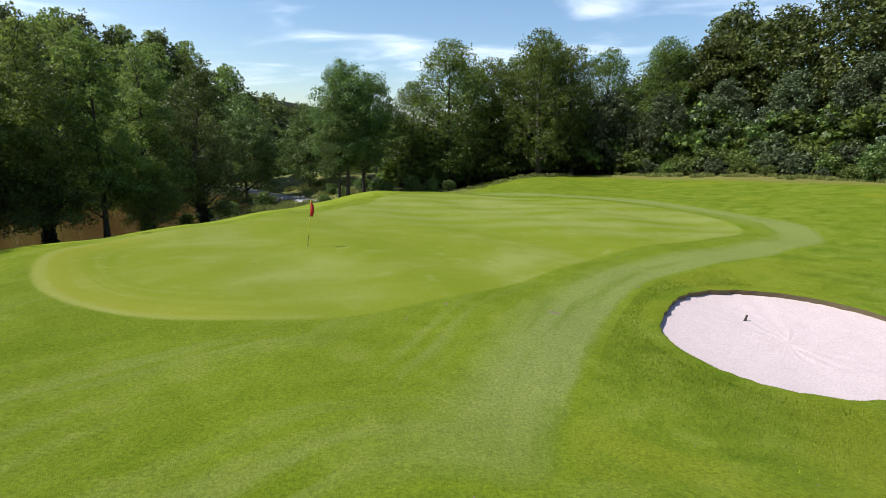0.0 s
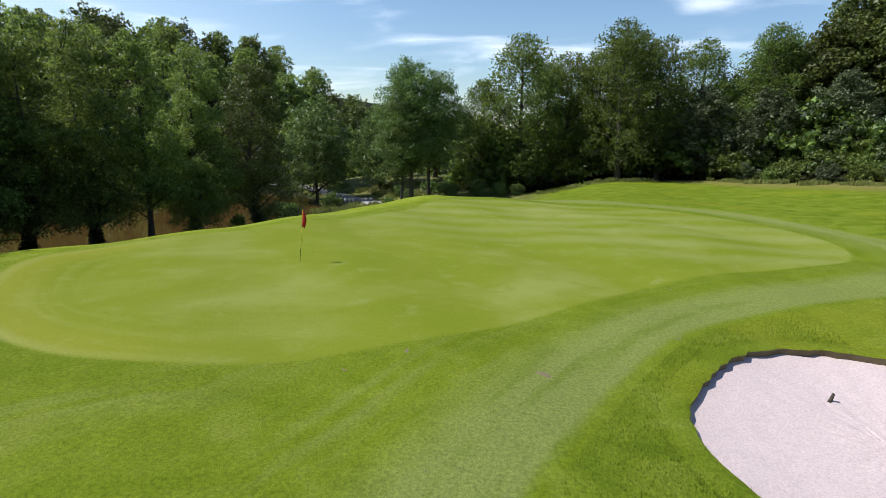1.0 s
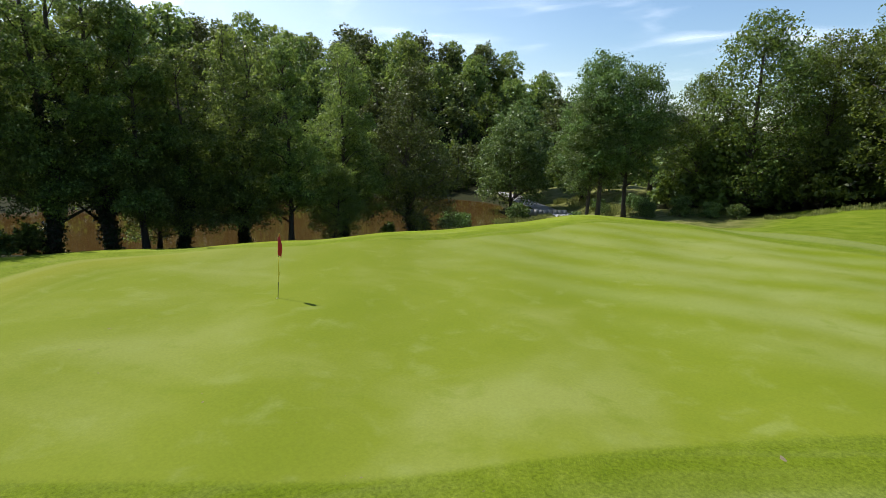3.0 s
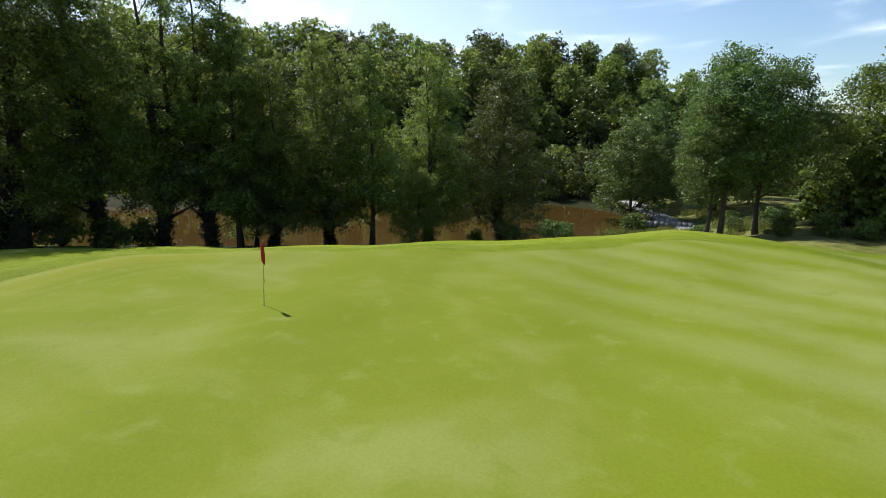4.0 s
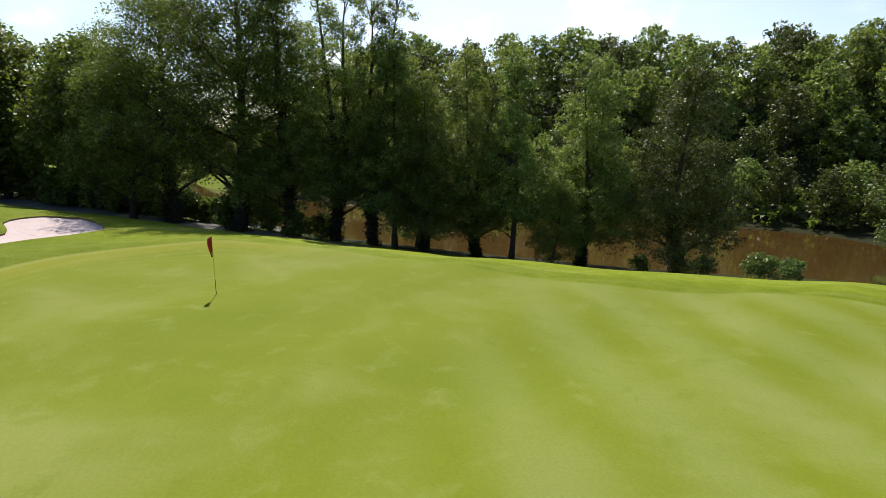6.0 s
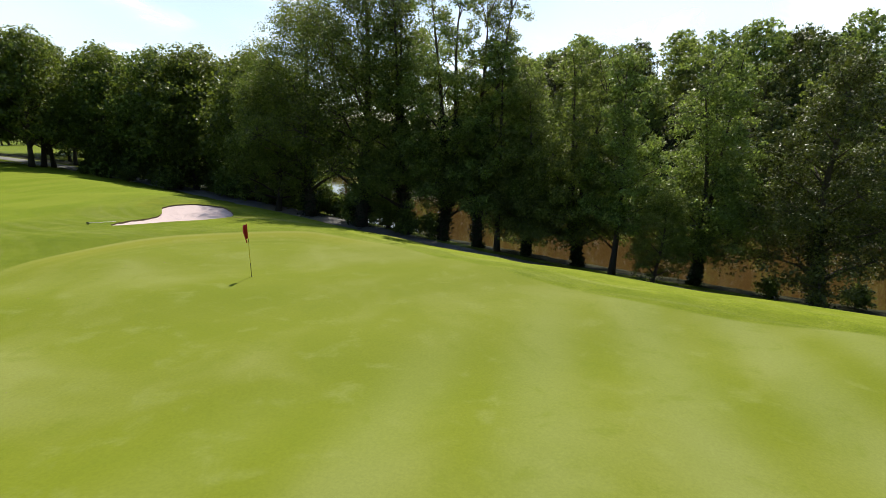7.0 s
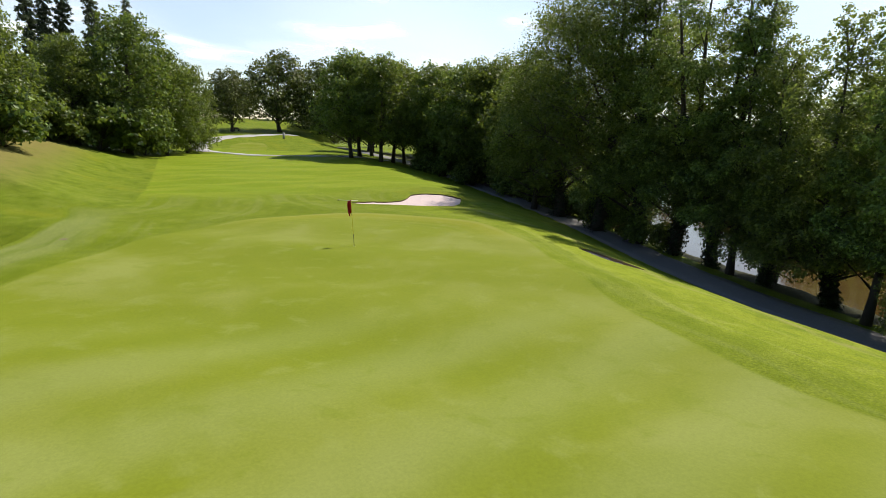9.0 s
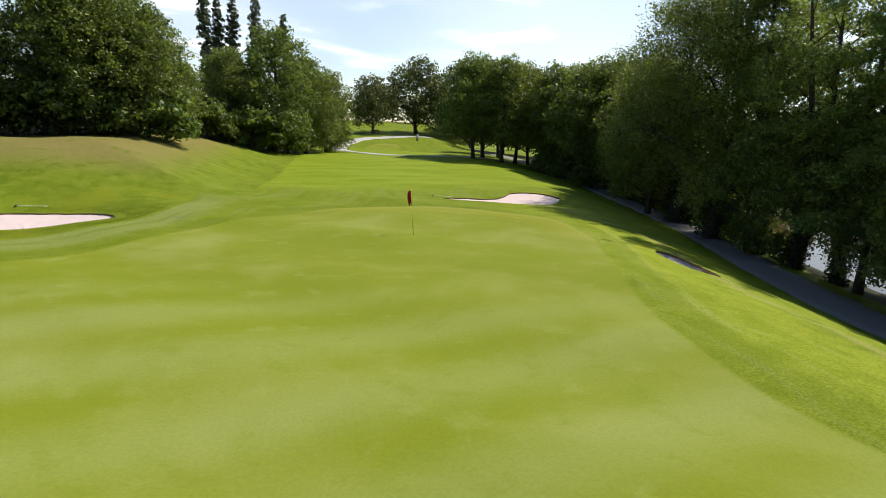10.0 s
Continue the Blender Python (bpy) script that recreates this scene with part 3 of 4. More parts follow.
def tree(name, seed, height, bare, radius, lobes, leaves, leaf, mat, bark=BARK, shape="round", thick=0.03, ivy=0.0, lean=0.0, stems=1, sparse=0.08, clumps=15, corners=3, tuft=1.0, shoots=0, lobe_size=0.38):
    """A broad-leaved tree: bent tapered trunk, limbs to each billow of the crown, and leaf clumps over the billows."""
    rnd = np.random.RandomState(seed)
    root = empty(name)
    tv, tf = [], []

    def add(pv, pf):
        k = len(tv)
        tv.extend(pv)
        tf.extend(tuple(i + k for i in q) for q in pf)

    centres, radii = [], []
    ivy_c, ivy_r = [], []
    fine = leaf < 0.27
    for s in range(stems):
        ph = rnd.rand() * 6.28
        spread = 0.0 if stems == 1 else 0.09
        tilt = np.array([math.cos(ph), math.sin(ph)]) * (lean + spread) * height
        r0 = height * thick * (1.0 if stems == 1 else 0.75)
        steps = 9
        pts, rad = [], []
        wob = rnd.randn(2, 2) * 0.025 * height
        for i in range(steps):
            t = i / (steps - 1)
            xy = tilt * t + wob[0] * math.sin(2.4 * t) + wob[1] * math.sin(5.1 * t) * 0.5
            pts.append((xy[0], xy[1], t * height * 0.93 - 0.3))
            rad.append(r0 * ((1 - t) ** 0.8 * 0.92 + 0.04) * (1.35 if i == 0 else 1.0))
        add(*tube(pts, rad, 9 if fine else 6))
        pts = np.array(pts)

        def stem_at(t):
            return np.array([np.interp(t, np.linspace(0, 1, steps), pts[:, j]) for j in range(3)])

        count = max(4, lobes // stems)
        for k in range(count):
            w = (k + 0.15 + 0.7 * rnd.rand()) / count
            a = k * 2.4 + rnd.rand() * 1.0 + ph
            if shape == "round":
                env = math.sqrt(max(0.05, 1 - (2 * w - 0.8) ** 2 / 1.5))
                size = lobe_size * (0.75 + 0.5 * rnd.rand())
            elif shape == "tall":
                env = 1.0 - 0.72 * w ** 1.5
                size = lobe_size * (1.05 - 0.6 * w) * (0.75 + 0.5 * rnd.rand())
            else:
                env = 0.9 * math.sin(math.pi * (0.12 + 0.8 * w)) + 0.1
                size = 0.55 * (0.4 + 0.6 * env)
            rl = radius * size
            out = max(0.0, radius * env * (0.85 + 0.3 * rnd.rand()) - rl) * (1 - 0.15 * (stems > 1))
            low = height * bare + 0.5 * rl
            z = low + (height - rl * 0.8 - low) * w
            mid_t = min(0.97, max(0.12, (z - 0.35 * out - 0.3 * rl) / (height * 0.93)))
            base = stem_at(mid_t)
            axis_xy = stem_at(min(1.0, z / (height * 0.93)))[:2]
            c = np.array([axis_xy[0] + math.cos(a) * out, axis_xy[1] + math.sin(a) * out, z])
            br = r0 * (1 - mid_t) * 0.42 + 0.02
            bend = (base + c) / 2 + rnd.randn(3) * 0.1 * rl + np.array([0, 0, 0.05 * out])
            add(*tube([base, bend, c], [br, br * 0.62, br * 0.3], 5 if fine else 3))
            for d in sphere_ways(rnd, clumps):
                if d[2] < -0.55 or rnd.rand() < sparse + (0.3 * w * w if shape == "tall" else 0):
                    continue
                q = c + d * rl * (0.72 + 0.34 * rnd.rand()) * (1, 1, 0.9 if shape != "column" else 1.9)
                cr = tuft * rl * (0.25 + 0.22 * rnd.rand() ** 1.4) + 0.06
                centres.append(q)
                radii.append((cr * 1.12, cr * 1.12, cr * (0.75 + 0.25 * rnd.rand())))
                if fine and rnd.rand() < 0.45:
                    add(*tube([c, (c + q) / 2 + rnd.randn(3) * 0.06 * rl, q], [br * 0.28, br * 0.18, 0.01], 3))
            if rnd.rand() < 0.8:
                centres.append(c)
                radii.append((rl * 0.55, rl * 0.55, rl * 0.5))
        for j in range(shoots):
            a = rnd.rand() * 6.28
            b0 = stem_at(0.86 + 0.1 * rnd.rand())
            tip = b0 + np.array([math.cos(a) * 0.07, math.sin(a) * 0.07, 0.1 + 0.06 * rnd.rand()]) * height
            add(*tube([b0, (b0 + tip) / 2 + rnd.randn(3) * 0.12, tip], [0.06, 0.035, 0.012], 4))
            for u in np.linspace(0.35, 1.0, 5):
                centres.append(b0 + (tip - b0) * u + rnd.randn(3) * 0.3)
                radii.append((0.32, 0.32, 0.26))
        if ivy:
            for i in range(14):
                t = ivy * (i + 0.5) / 14
                ivy_c.append(stem_at(t))
                ivy_r.append((r0 * (2.4 - 0.9 * i / 14) * (0.8 + 0.4 * rnd.rand()),) * 2 + (height * ivy / 18,))
    tr = mesh_object("trunk", tv, tf, bark)
    tr.parent = root
    vol = np.array([r[0] * r[1] for r in radii])
    counts = np.maximum(6, (vol / vol.sum() * leaves).astype(int))
    fast_mesh("crown", *leaf_cloud(rnd, centres, radii, counts, leaf, corners=corners), mat, root)
    if ivy:
        fast_mesh("ivy", *leaf_cloud(rnd, ivy_c, ivy_r, [200] * len(ivy_c), 0.18, 0.1, 3), LEAF_IVY, root, "dark ivy round the trunk")
    return root


def place(kind, spots, label, category="tree", group=""):
    """Stand copies of a tree on the ground; the first spot takes the tree itself. Spots: x, y, size, turn."""
    tagged(kind, label, category, group)
    for k, (x, y, s, a) in enumerate(spots):
        m = pose(x, y, ground_at(x, y) - 0.05, 0, 0, a) @ Matrix.Diagonal((s, s, s, 1))
        if k == 0:
            kind.matrix_basis = m
        else:
            copy_thing(kind, m)


# river bank row
place(tree("alder_tree", 11, 22, 0.12, 4.9, 42, 50000, 0.145, LEAF_ALDER, shape="tall", thick=0.019, ivy=0.52, sparse=0.2, stems=2, shoots=3),
      [(-27.2, 1.2, 1.0, 0), (-26.2, 4.5, 0.98, 140), (-28.4, -2.4, 1.06, 250)], "tall alder with an ivy-clad trunk on the river bank", group="trees along the river")
place(tree("oak_tree", 12, 25.5, 0.13, 8.6, 34, 70000, 0.175, LEAF_OAK, shape="round", thick=0.024, ivy=0.3, clumps=22, lobe_size=0.34),
      [(-29.2, -7.2, 0.95, 0), (-31.6, -13.4, 0.86, 100)], "tall dark oak with a broad crown beside the path", group="trees along the river")
place(tree("alder_tree", 16, 15, 0.03, 5.2, 24, 30000, 0.18, LEAF_ALDER, shape="round", thick=0.02, clumps=18),
      [(-32.4, -17.5, 1.0, 30), (-30.2, -4.8, 0.55, 210), (-27.6, 8.2, 0.62, 120), (-18.3, 17.4, 0.42, 40)], "bushy alder with bright leaves down to the ground", group="trees along the river")
place(tree("alder_tree", 13, 16.0, 0.08, 4.9, 40, 48000, 0.145, LEAF_ALDER, shape="tall", thick=0.019, ivy=0.34, stems=2, sparse=0.15, shoots=3),
      [(-23.2, 12.8, 1.0, 0), (-24.8, 8.6, 0.9, 80), (-20.5, 20.4, 0.98, 200)], "twin-stemmed alder with leaves hanging low", group="trees along the river")
place(tree("alder_tree", 14, 15.6, 0.17, 3.8, 24, 24000, 0.145, LEAF_ALDER, shape="tall", thick=0.015, lean=0.03, sparse=0.2, shoots=3),
      [(-20.4, 15.0, 0.98, 30), (-25.2, 6.3, 1.1, 120)], "slim bare-stemmed alder leaning over the water", group="trees along the river")
place(tree("alder_tree", 15, 15.8, 0.06, 5.4, 32, 46000, 0.145, LEAF_OLIVE, shape="tall", thick=0.022, ivy=0.4, clumps=17, shoots=4),
      [(-18.9, 27.4, 0.98, 30)], "alder with olive leaves and pale ivy stems by the pond", group="trees along the river")
# wood beyond the south bunker
place(tree("oak_tree", 21, 16.7, 0.15, 6.2, 26, 16000, 0.30, LEAF_OAK, thick=0.02),
      [(-33.5, -58, 1.0, 0), (-37.5, -62, 1.02, 50), (-36, -53, 0.98, 100), (-41, -57, 1.0, 150), (-40.5, -47, 0.98, 210), (-47, -51, 1.0, 20), (-41.5, -39, 1.0, 70), (-46.5, -43, 0.95, 300), (-40.2, -33, 1.0, 330),
       (-44, -34, 1.05, 10), (-36.8, -22.5, 0.98, 60), (-41, -26, 1.0, 180), (-47, -62, 1.05, 10), (-53, -58, 1.1, 230), (-58, -70, 1.0, 120), (-50, -78, 1.05, 40)],
      "dark round-crowned oak beside the shaded path", group="oaks along the path")
# pale tree and woods north of the green
place(tree("ash_tree", 31, 18.0, 0.24, 4.8, 22, 27000, 0.19, LEAF_LIGHT, BARK, thick=0.016, clumps=18),
      [(-9.4, 46.6, 1.0, 0), (-10.4, 46.0, 0.78, 150), (-8.0, 50.6, 0.92, 250)], "pale leafy ash with a bare trunk below the green", group="pale ash trees")
place(tree("ash_tree", 35, 12.5, 0.04, 5.0, 20, 18000, 0.24, LEAF_LIGHT, BARK, thick=0.018),
      [(-28.6, 59.6, 1.05, 0), (-20.5, 66, 1.0, 60), (-33.5, 68.5, 1.2, 200)], "smaller pale ash with low drooping leaves by the track", group="pale ash trees")
place(tree("oak_tree", 32, 21, 0.04, 6.2, 30, 20000, 0.24, LEAF_OAK, thick=0.020, clumps=19),
      [(2.5, 56.5, 1.0, 0), (8.2, 58.5, 0.86, 90), (15.8, 53.2, 0.93, 180), (21, 57.5, 0.86, 270), (-2.8, 56.5, 0.72, 30), (5.5, 63, 0.9, 140), (12, 61, 0.84, 60), (27, 62, 0.84, 200), (18, 65, 0.95, 300), (33, 60, 0.82, 30)],
      "dark green oak at the edge of the wood", group="oaks of the north wood")
place(tree("willow_tree", 33, 13, 0.04, 4.8, 20, 12000, 0.30, LEAF_GREY, thick=0.02),
      [(26.5, 57, 0.9, 0), (32.5, 55.5, 0.85, 70), (38.5, 51.5, 0.9, 140), (45, 47, 0.85, 210), (50.5, 40.5, 0.95, 300)], "grey-green sallow at the edge of the wood", group="sallows of the north wood")
place(tree("oak_tree", 34, 15.4, 0.06, 6.2, 22, 14000, 0.33, LEAF_OLIVE, thick=0.022),
      [(40, 58.5, 1.0, 0), (47, 54.5, 1.08, 100), (53, 49, 1.25, 190), (58.5, 41, 1.3, 280), (61, 31, 1.25, 50), (35, 62, 0.95, 10), (63, 22, 1.2, 10), (43.5, 60, 1.15, 250)], "broad oak with olive foliage in the rising wood", group="oaks of the north wood")
# wood behind the start, seen at the end
place(tree("oak_tree", 41, 13.0, 0.0, 5.3, 28, 26000, 0.22, LEAF_OAK, thick=0.022, clumps=19),
      [(13.2, -39.5, 1.0, 0), (17.0, -37.5, 1.08, 100), (20, -38, 1.15, 200), (27, -38.5, 1.0, 300), (10.6, -53, 0.7, 20), (14.4, -46, 1.1, 60), (19, -47, 1.2, 80)], "broad leafy tree at the edge of the south wood", group="south wood trees")
place(tree("holm_oak", 42, 16.5, 0.02, 5.9, 30, 22000, 0.28, LEAF_OAK, thick=0.024, sparse=0.02, clumps=17),
      [(-1.9, -60.2, 1.06, 0), (-7.4, -65.2, 0.86, 90), (3.9, -57.5, 0.7, 180), (-12.2, -72, 0.78, 270), (-14.2, -78, 0.62, 30), (3.5, -66, 0.72, 210)], "dense dark evergreen oak with foliage to the ground", group="south wood trees")
place(tree("poplar_tree", 43, 25, 0.08, 1.7, 30, 12000, 0.27, LEAF_GREY, shape="column", thick=0.014, clumps=14),
      [(6.1, -84, 0.98, 0), (1.6, -84, 0.95, 100), (-3.0, -84, 1.0, 200), (-7.6, -84, 0.93, 300), (4.0, -85.5, 0.9, 40)], "tall narrow poplar above the south wood", group="poplars")
place(tree("oak_tree", 44, 12, 0.10, 6.4, 24, 10000, 0.34, LEAF_OLIVE, thick=0.028, sparse=0.0, clumps=18),
      [(-34.6, -117, 1.2, 0), (-48.6, -121.5, 1.4, 100), (-61, -122, 1.35, 60), (-24, -150, 1.1, 30), (-66, -132, 1.1, 30), (-74, -118, 1.2, 210), (-64, -100, 1.3, 10), (-80, -100, 1.3, 100), (-92, -96, 1.2, 40), (-104, -88, 1.2, 0), (-76, -84, 1.1, 200)], "round parkland oak on the far fairway", group="far parkland oaks")


# ---- shrubs ----
def shrub(name, seed, height, radius, leaves, leaf, mat):
    return tree(name, seed, height, 0.0, radius, 12, leaves, leaf, mat, shape="round", thick=0.015, stems=3, sparse=0.05, clumps=9)


rnd = random.Random(4)
place(shrub("bank_shrub", 61, 2.4, 1.7, 2600, 0.16, LEAF_LIGHT), [(-20.6, 35.2, 0.95, 0), (-21.4, 38.4, 0.9, 60), (-22.6, 52.0, 1.1, 90), (-4.4, 47.6, 0.85, 30), (-1.4, 48.6, 1.0, 200), (1.4, 49.2, 0.8, 20), (3.6, 49.8, 0.7, 130), (-6.4, 52.5, 0.9, 80), (-12.2, 55.0, 0.8, 40), (-9.8, 57.6, 0.9, 300), (-15.4, 60.5, 0.8, 10), (47.6, 33.6, 1.5, 60), (-13.5, 50.5, 0.8, 120), (45.5, 29.5, 1.6, 10)],
      "bright green rounded shrub in rough grass", "shrub", "bright shrubs")
spots = [(-24.0 - 0.45 * (8 - y) + rnd.uniform(-1.6, 1.0), y + rnd.uniform(-1, 1), rnd.uniform(0.7, 1.25), rnd.uniform(0, 360)) for y in (-20, -17, -14.5, -11, -9, -5, -1, 0.5)]
spots += [(-36 - 0.28 * k + rnd.uniform(-2, 0.5), -20 - 3.6 * k, rnd.uniform(0.6, 1.1), rnd.uniform(0, 360)) for k in range(0, 9, 2)]
spots += [(-30.4 - 0.42 * (-8 - y) + rnd.uniform(-3.2, 0.0), y, rnd.uniform(0.9, 1.5), rnd.uniform(0, 360)) for y in np.arange(-27, -7, 1.9)]
spots += [(-38.5 - 0.6 * k + rnd.uniform(-1.5, 1.5), -14 - 1.7 * k, rnd.uniform(1.2, 1.8), rnd.uniform(0, 360)) for k in range(9)]
spots += [(-38.5 - 0.27 * k + rnd.uniform(-2.2, 2.0), -21 - 1.9 * k, rnd.uniform(1.3, 2.1), rnd.uniform(0, 360)) for k in range(17) if k % 6 != 4]
spots += [(-19.5, 24.6, 0.6, 0), (-20.4, 30.0, 0.7, 50)]
place(shrub("undergrowth_shrub", 62, 2.6, 1.8, 1700, 0.24, LEAF_ALDER), spots, "shaded undergrowth shrub between the trunks", "shrub", "undergrowth along the river")
spots = [(-6 + 3.1 * k + rnd.uniform(-1, 1), 57.5 + rnd.uniform(-1.5, 2.5) - 0.02 * k * k, rnd.uniform(1.0, 1.9), rnd.uniform(0, 360)) for k in range(12)]
spots += [(-6 + 3.4 * k + rnd.uniform(-1, 1), 66 + rnd.uniform(-1.5, 2.5), rnd.uniform(1.6, 2.2), rnd.uniform(0, 360)) for k in range(12)]
spots += [(30 + 2.6 * k + rnd.uniform(-1, 1), 62 - 3.0 * k + rnd.uniform(-1.5, 1.5), rnd.uniform(1.2, 1.8), rnd.uniform(0, 360)) for k in range(14)]
spots += [(11.5 + 2.4 * k, -37.6 + 0.2 * k + rnd.uniform(-1, 1), rnd.uniform(0.8, 1.4), rnd.uniform(0, 360)) for k in range(8)]
spots += [(8 - 3.0 * k, -52.5 - 2.2 * k + rnd.uniform(-1, 1), rnd.uniform(1.0, 1.6), rnd.uniform(0, 360)) for k in range(5)]
place(shrub("undergrowth_shrub", 63, 2.6, 2.0, 2400, 0.21, LEAF_OAK), spots, "dark undergrowth shrub at the foot of the wood", "shrub", "undergrowth of the woods")
kinds = [shrub("bramble_bush", 64, 2.2, 2.0, 2200, 0.21, LEAF_BUSH), shrub("bramble_bush", 65, 2.4, 2.0, 2200, 0.21, LEAF_GREY), shrub("bramble_bush", 66, 2.0, 2.0, 2200, 0.21, LEAF_OLIVE)]
spots = [[], [], []]
for k in range(15):
    for r in range(3):
        u = k / 14
        x, y = 28 + 21 * u + r * 2.3 + rnd.uniform(-1.1, 1.1), 54.5 - 26.5 * u + r * 1.8 + rnd.uniform(-1.1, 1.1)
        spots[rnd.choice((0, 0, 1, 2))].append((x, y, rnd.uniform(0.6, 1.0) + 0.25 * r + 0.2 * math.sin(2.3 * k), rnd.uniform(0, 360)))
for kind, sp, lab in zip(kinds, spots, ("rounded green bramble bush on the bank", "grey-green bramble bush on the bank", "brownish bramble bush on the bank")):
    place(kind, sp, lab, "bush", "brambles on the bank")

# hillside wood beyond the water: many crowns
hill_kinds = [tree("woodland_tree", 51, 15, 0.06, 6.0, 14, 3000, 0.56, LEAF_OAK, clumps=12, lobe_size=0.42), tree("woodland_tree", 52, 16, 0.06, 6.2, 14, 3000, 0.56, LEAF_OLIVE, clumps=12, lobe_size=0.42), tree("woodland_tree", 53, 14, 0.06, 5.6, 14, 3000, 0.56, LEAF_ALDER, clumps=12, lobe_size=0.42)]
rnd = random.Random(9)
spots = [[], [], []]
for step, near, far in ((7.5, 1.5, 17), (9.5, 17, 62)):
    for x in np.arange(-165, 12, step):
        for y in np.arange(-100, 150, step):
            x1, y1 = x + rnd.uniform(-0.35, 0.35) * step, y + rnd.uniform(-0.35, 0.35) * step
            a, b = np.array([x1]), np.array([y1])
            fd, fs, _ = line_distance(a, b, HILL_FOOT)
            e = -fd[0] * fs[0]
            if not near < e < min(far, 62 if x1 < -40 else 36) or (y1 < -24 and e > 16) or y1 < -75 or outline_distance(a, b, POND)[0] < 3 or line_distance(a, b, TRACK)[0][0] < 4.5:
                continue
            spots[rnd.choice((0, 1, 1, 2, 2))].append((x1, y1, rnd.uniform(0.6, 0.85) if near < 2 else rnd.uniform(0.95, 1.25), rnd.uniform(0, 360)))
for k in range(14):
    spots[rnd.choice((0, 1))].append((-20 + 9 * k + rnd.uniform(-3, 3), 76 - 0.3 * k + rnd.uniform(-3, 3), rnd.uniform(0.9, 1.15), rnd.uniform(0, 360)))
for x, y in ((-104, -55), (-112, -58), (-119, -56), (-125, -50), (-129, -60), (-135, -68), (-127, -42), (-74, -66), (-82, -72), (-90, -66), (-97, -78), (-105, -70), (-112, -84), (-84, -84), (-66, -74), (-100, -92), (-118, -74), (-70, -84), (-47, 70), (-41, 78), (-34, 84), (-26, 87), (-18, 91), (-9, 93), (-52, 66), (38, 67), (45, 62), (52, 57), (58, 51), (63, 43), (66, 34), (70, 25), (31, 71), (56, 62), (66, 52)):
    spots[rnd.choice((0, 1))].append((x, y, rnd.uniform(0.9, 1.1) * (0.75 if x < 0 and y > 60 else 1.0), rnd.uniform(0, 360)))
for k in range(34):
    spots[rnd.choice((0, 0, 1))].append((-2 - 4.2 * k + rnd.uniform(-2, 2), -172 + 0.9 * k + rnd.uniform(-6, 6), rnd.uniform(0.75, 1.05), rnd.uniform(0, 360)))
for x, y in ((-90, 92), (-84, 97), (-78, 103), (-72, 108), (-67, 113), (-94, 85), (-88, 103), (-81, 110)):
    spots[rnd.choice((0, 1))].append((x, y, rnd.uniform(0.9, 1.05), rnd.uniform(0, 360)))
for kind, sp, lab in zip(hill_kinds, spots, ("dark woodland tree on the wooded hillside", "olive woodland tree on the wooded hillside", "bright green woodland tree on the hillside")):
    place(kind, sp, lab, group="hillside wood")

# leafy understorey between the trunks on the hillside
rg = np.random.RandomState(31)
ux, uy = rg.uniform(-150, 10, 16000), rg.uniform(-70, 145, 16000)
fd, fs, _ = line_distance(ux, uy, HILL_FOOT)
keep = (-fd * fs > 0.5) & (-fd * fs < 66) & (outline_distance(ux, uy, POND) > 1.5) & (line_distance(ux, uy, TRACK)[0] > 3.5)
ux, uy = ux[keep], uy[keep]
low = np.column_stack([ux, uy, land(ux, uy) + rg.uniform(0.3, 2.2, len(ux))])
sizes = rg.uniform(0.8, 1.7, (len(ux), 1)) * np.array([[1.0, 1.0, 0.8]])
tagged(fast_mesh("hillside_undergrowth", *leaf_cloud(rg, low, sizes, [12] * len(ux), 0.62, corners=3), LEAF_OAK, None), "dark leafy undergrowth on the wooded hillside", "undergrowth", kind="stuff")

# ---- flagstick ----
flag = empty("golf_flag", (0, 0, ground_at(0, 0)))
LEAN_TO = Vector((0.18, 0.0, 2.19))


def along(a, b, r, n=4):
    return tube([LEAN_TO * (a + (b - a) * k / n) for k in range(n + 1)], [r] * (n + 1), 10)


part_mesh("pole_foot", *along(-0.05, 0.26, 0.011), BLACKPLASTIC, flag, "black lower section")
part_mesh("pole", *along(0.26, 0.64, 0.0105), YELLOWPAINT, flag, "pale yellow shaft")
part_mesh("pole_band", *along(0.64, 0.70, 0.0115), BLACKPLASTIC, flag, "black band")
part_mesh("pole_top", *along(0.70, 1.0, 0.0095), YELLOWPAINT, flag)
part_mesh("ball_lifter", *tube([LEAN_TO * 0.40 + Vector(q) for q in ((0.0, 0.0, 0.05), (0.045, 0.01, 0.03), (0.06, 0.015, -0.03), (0.035, 0.01, -0.07), (0.0, 0.0, -0.06))], [0.012] * 5, 6), YELLOWPAINT, flag, "bright yellow clip")
rows_, cols_ = 14, 10
v = []
for r in range(rows_):
    for c in range(cols_):
        u, w = c / (cols_ - 1), r / (rows_ - 1)
        width = 0.20 * (0.35 + 0.65 * math.sin(math.pi * min(1, 0.15 + 0.72 * w)))
        q = LEAN_TO * (0.99 - 0.27 * w * (1 + 0.10 * u)) + Vector((u * width * 0.9, -u * width * 0.45 + 0.085 * math.sin(6.5 * u + 2.5 * w) * u ** 0.6, -0.13 * u))
        v.append(q)
cloth = part_mesh("flag_cloth", v, [(r * cols_ + c, r * cols_ + c + 1, (r + 1) * cols_ + c + 1, (r + 1) * cols_ + c) for r in range(rows_ - 1) for c in range(cols_ - 1)], REDCLOTH, flag, "limp red nylon flag")
thick = cloth.modifiers.new("thickness", "SOLIDIFY")
thick.thickness = 0.004
ring = []
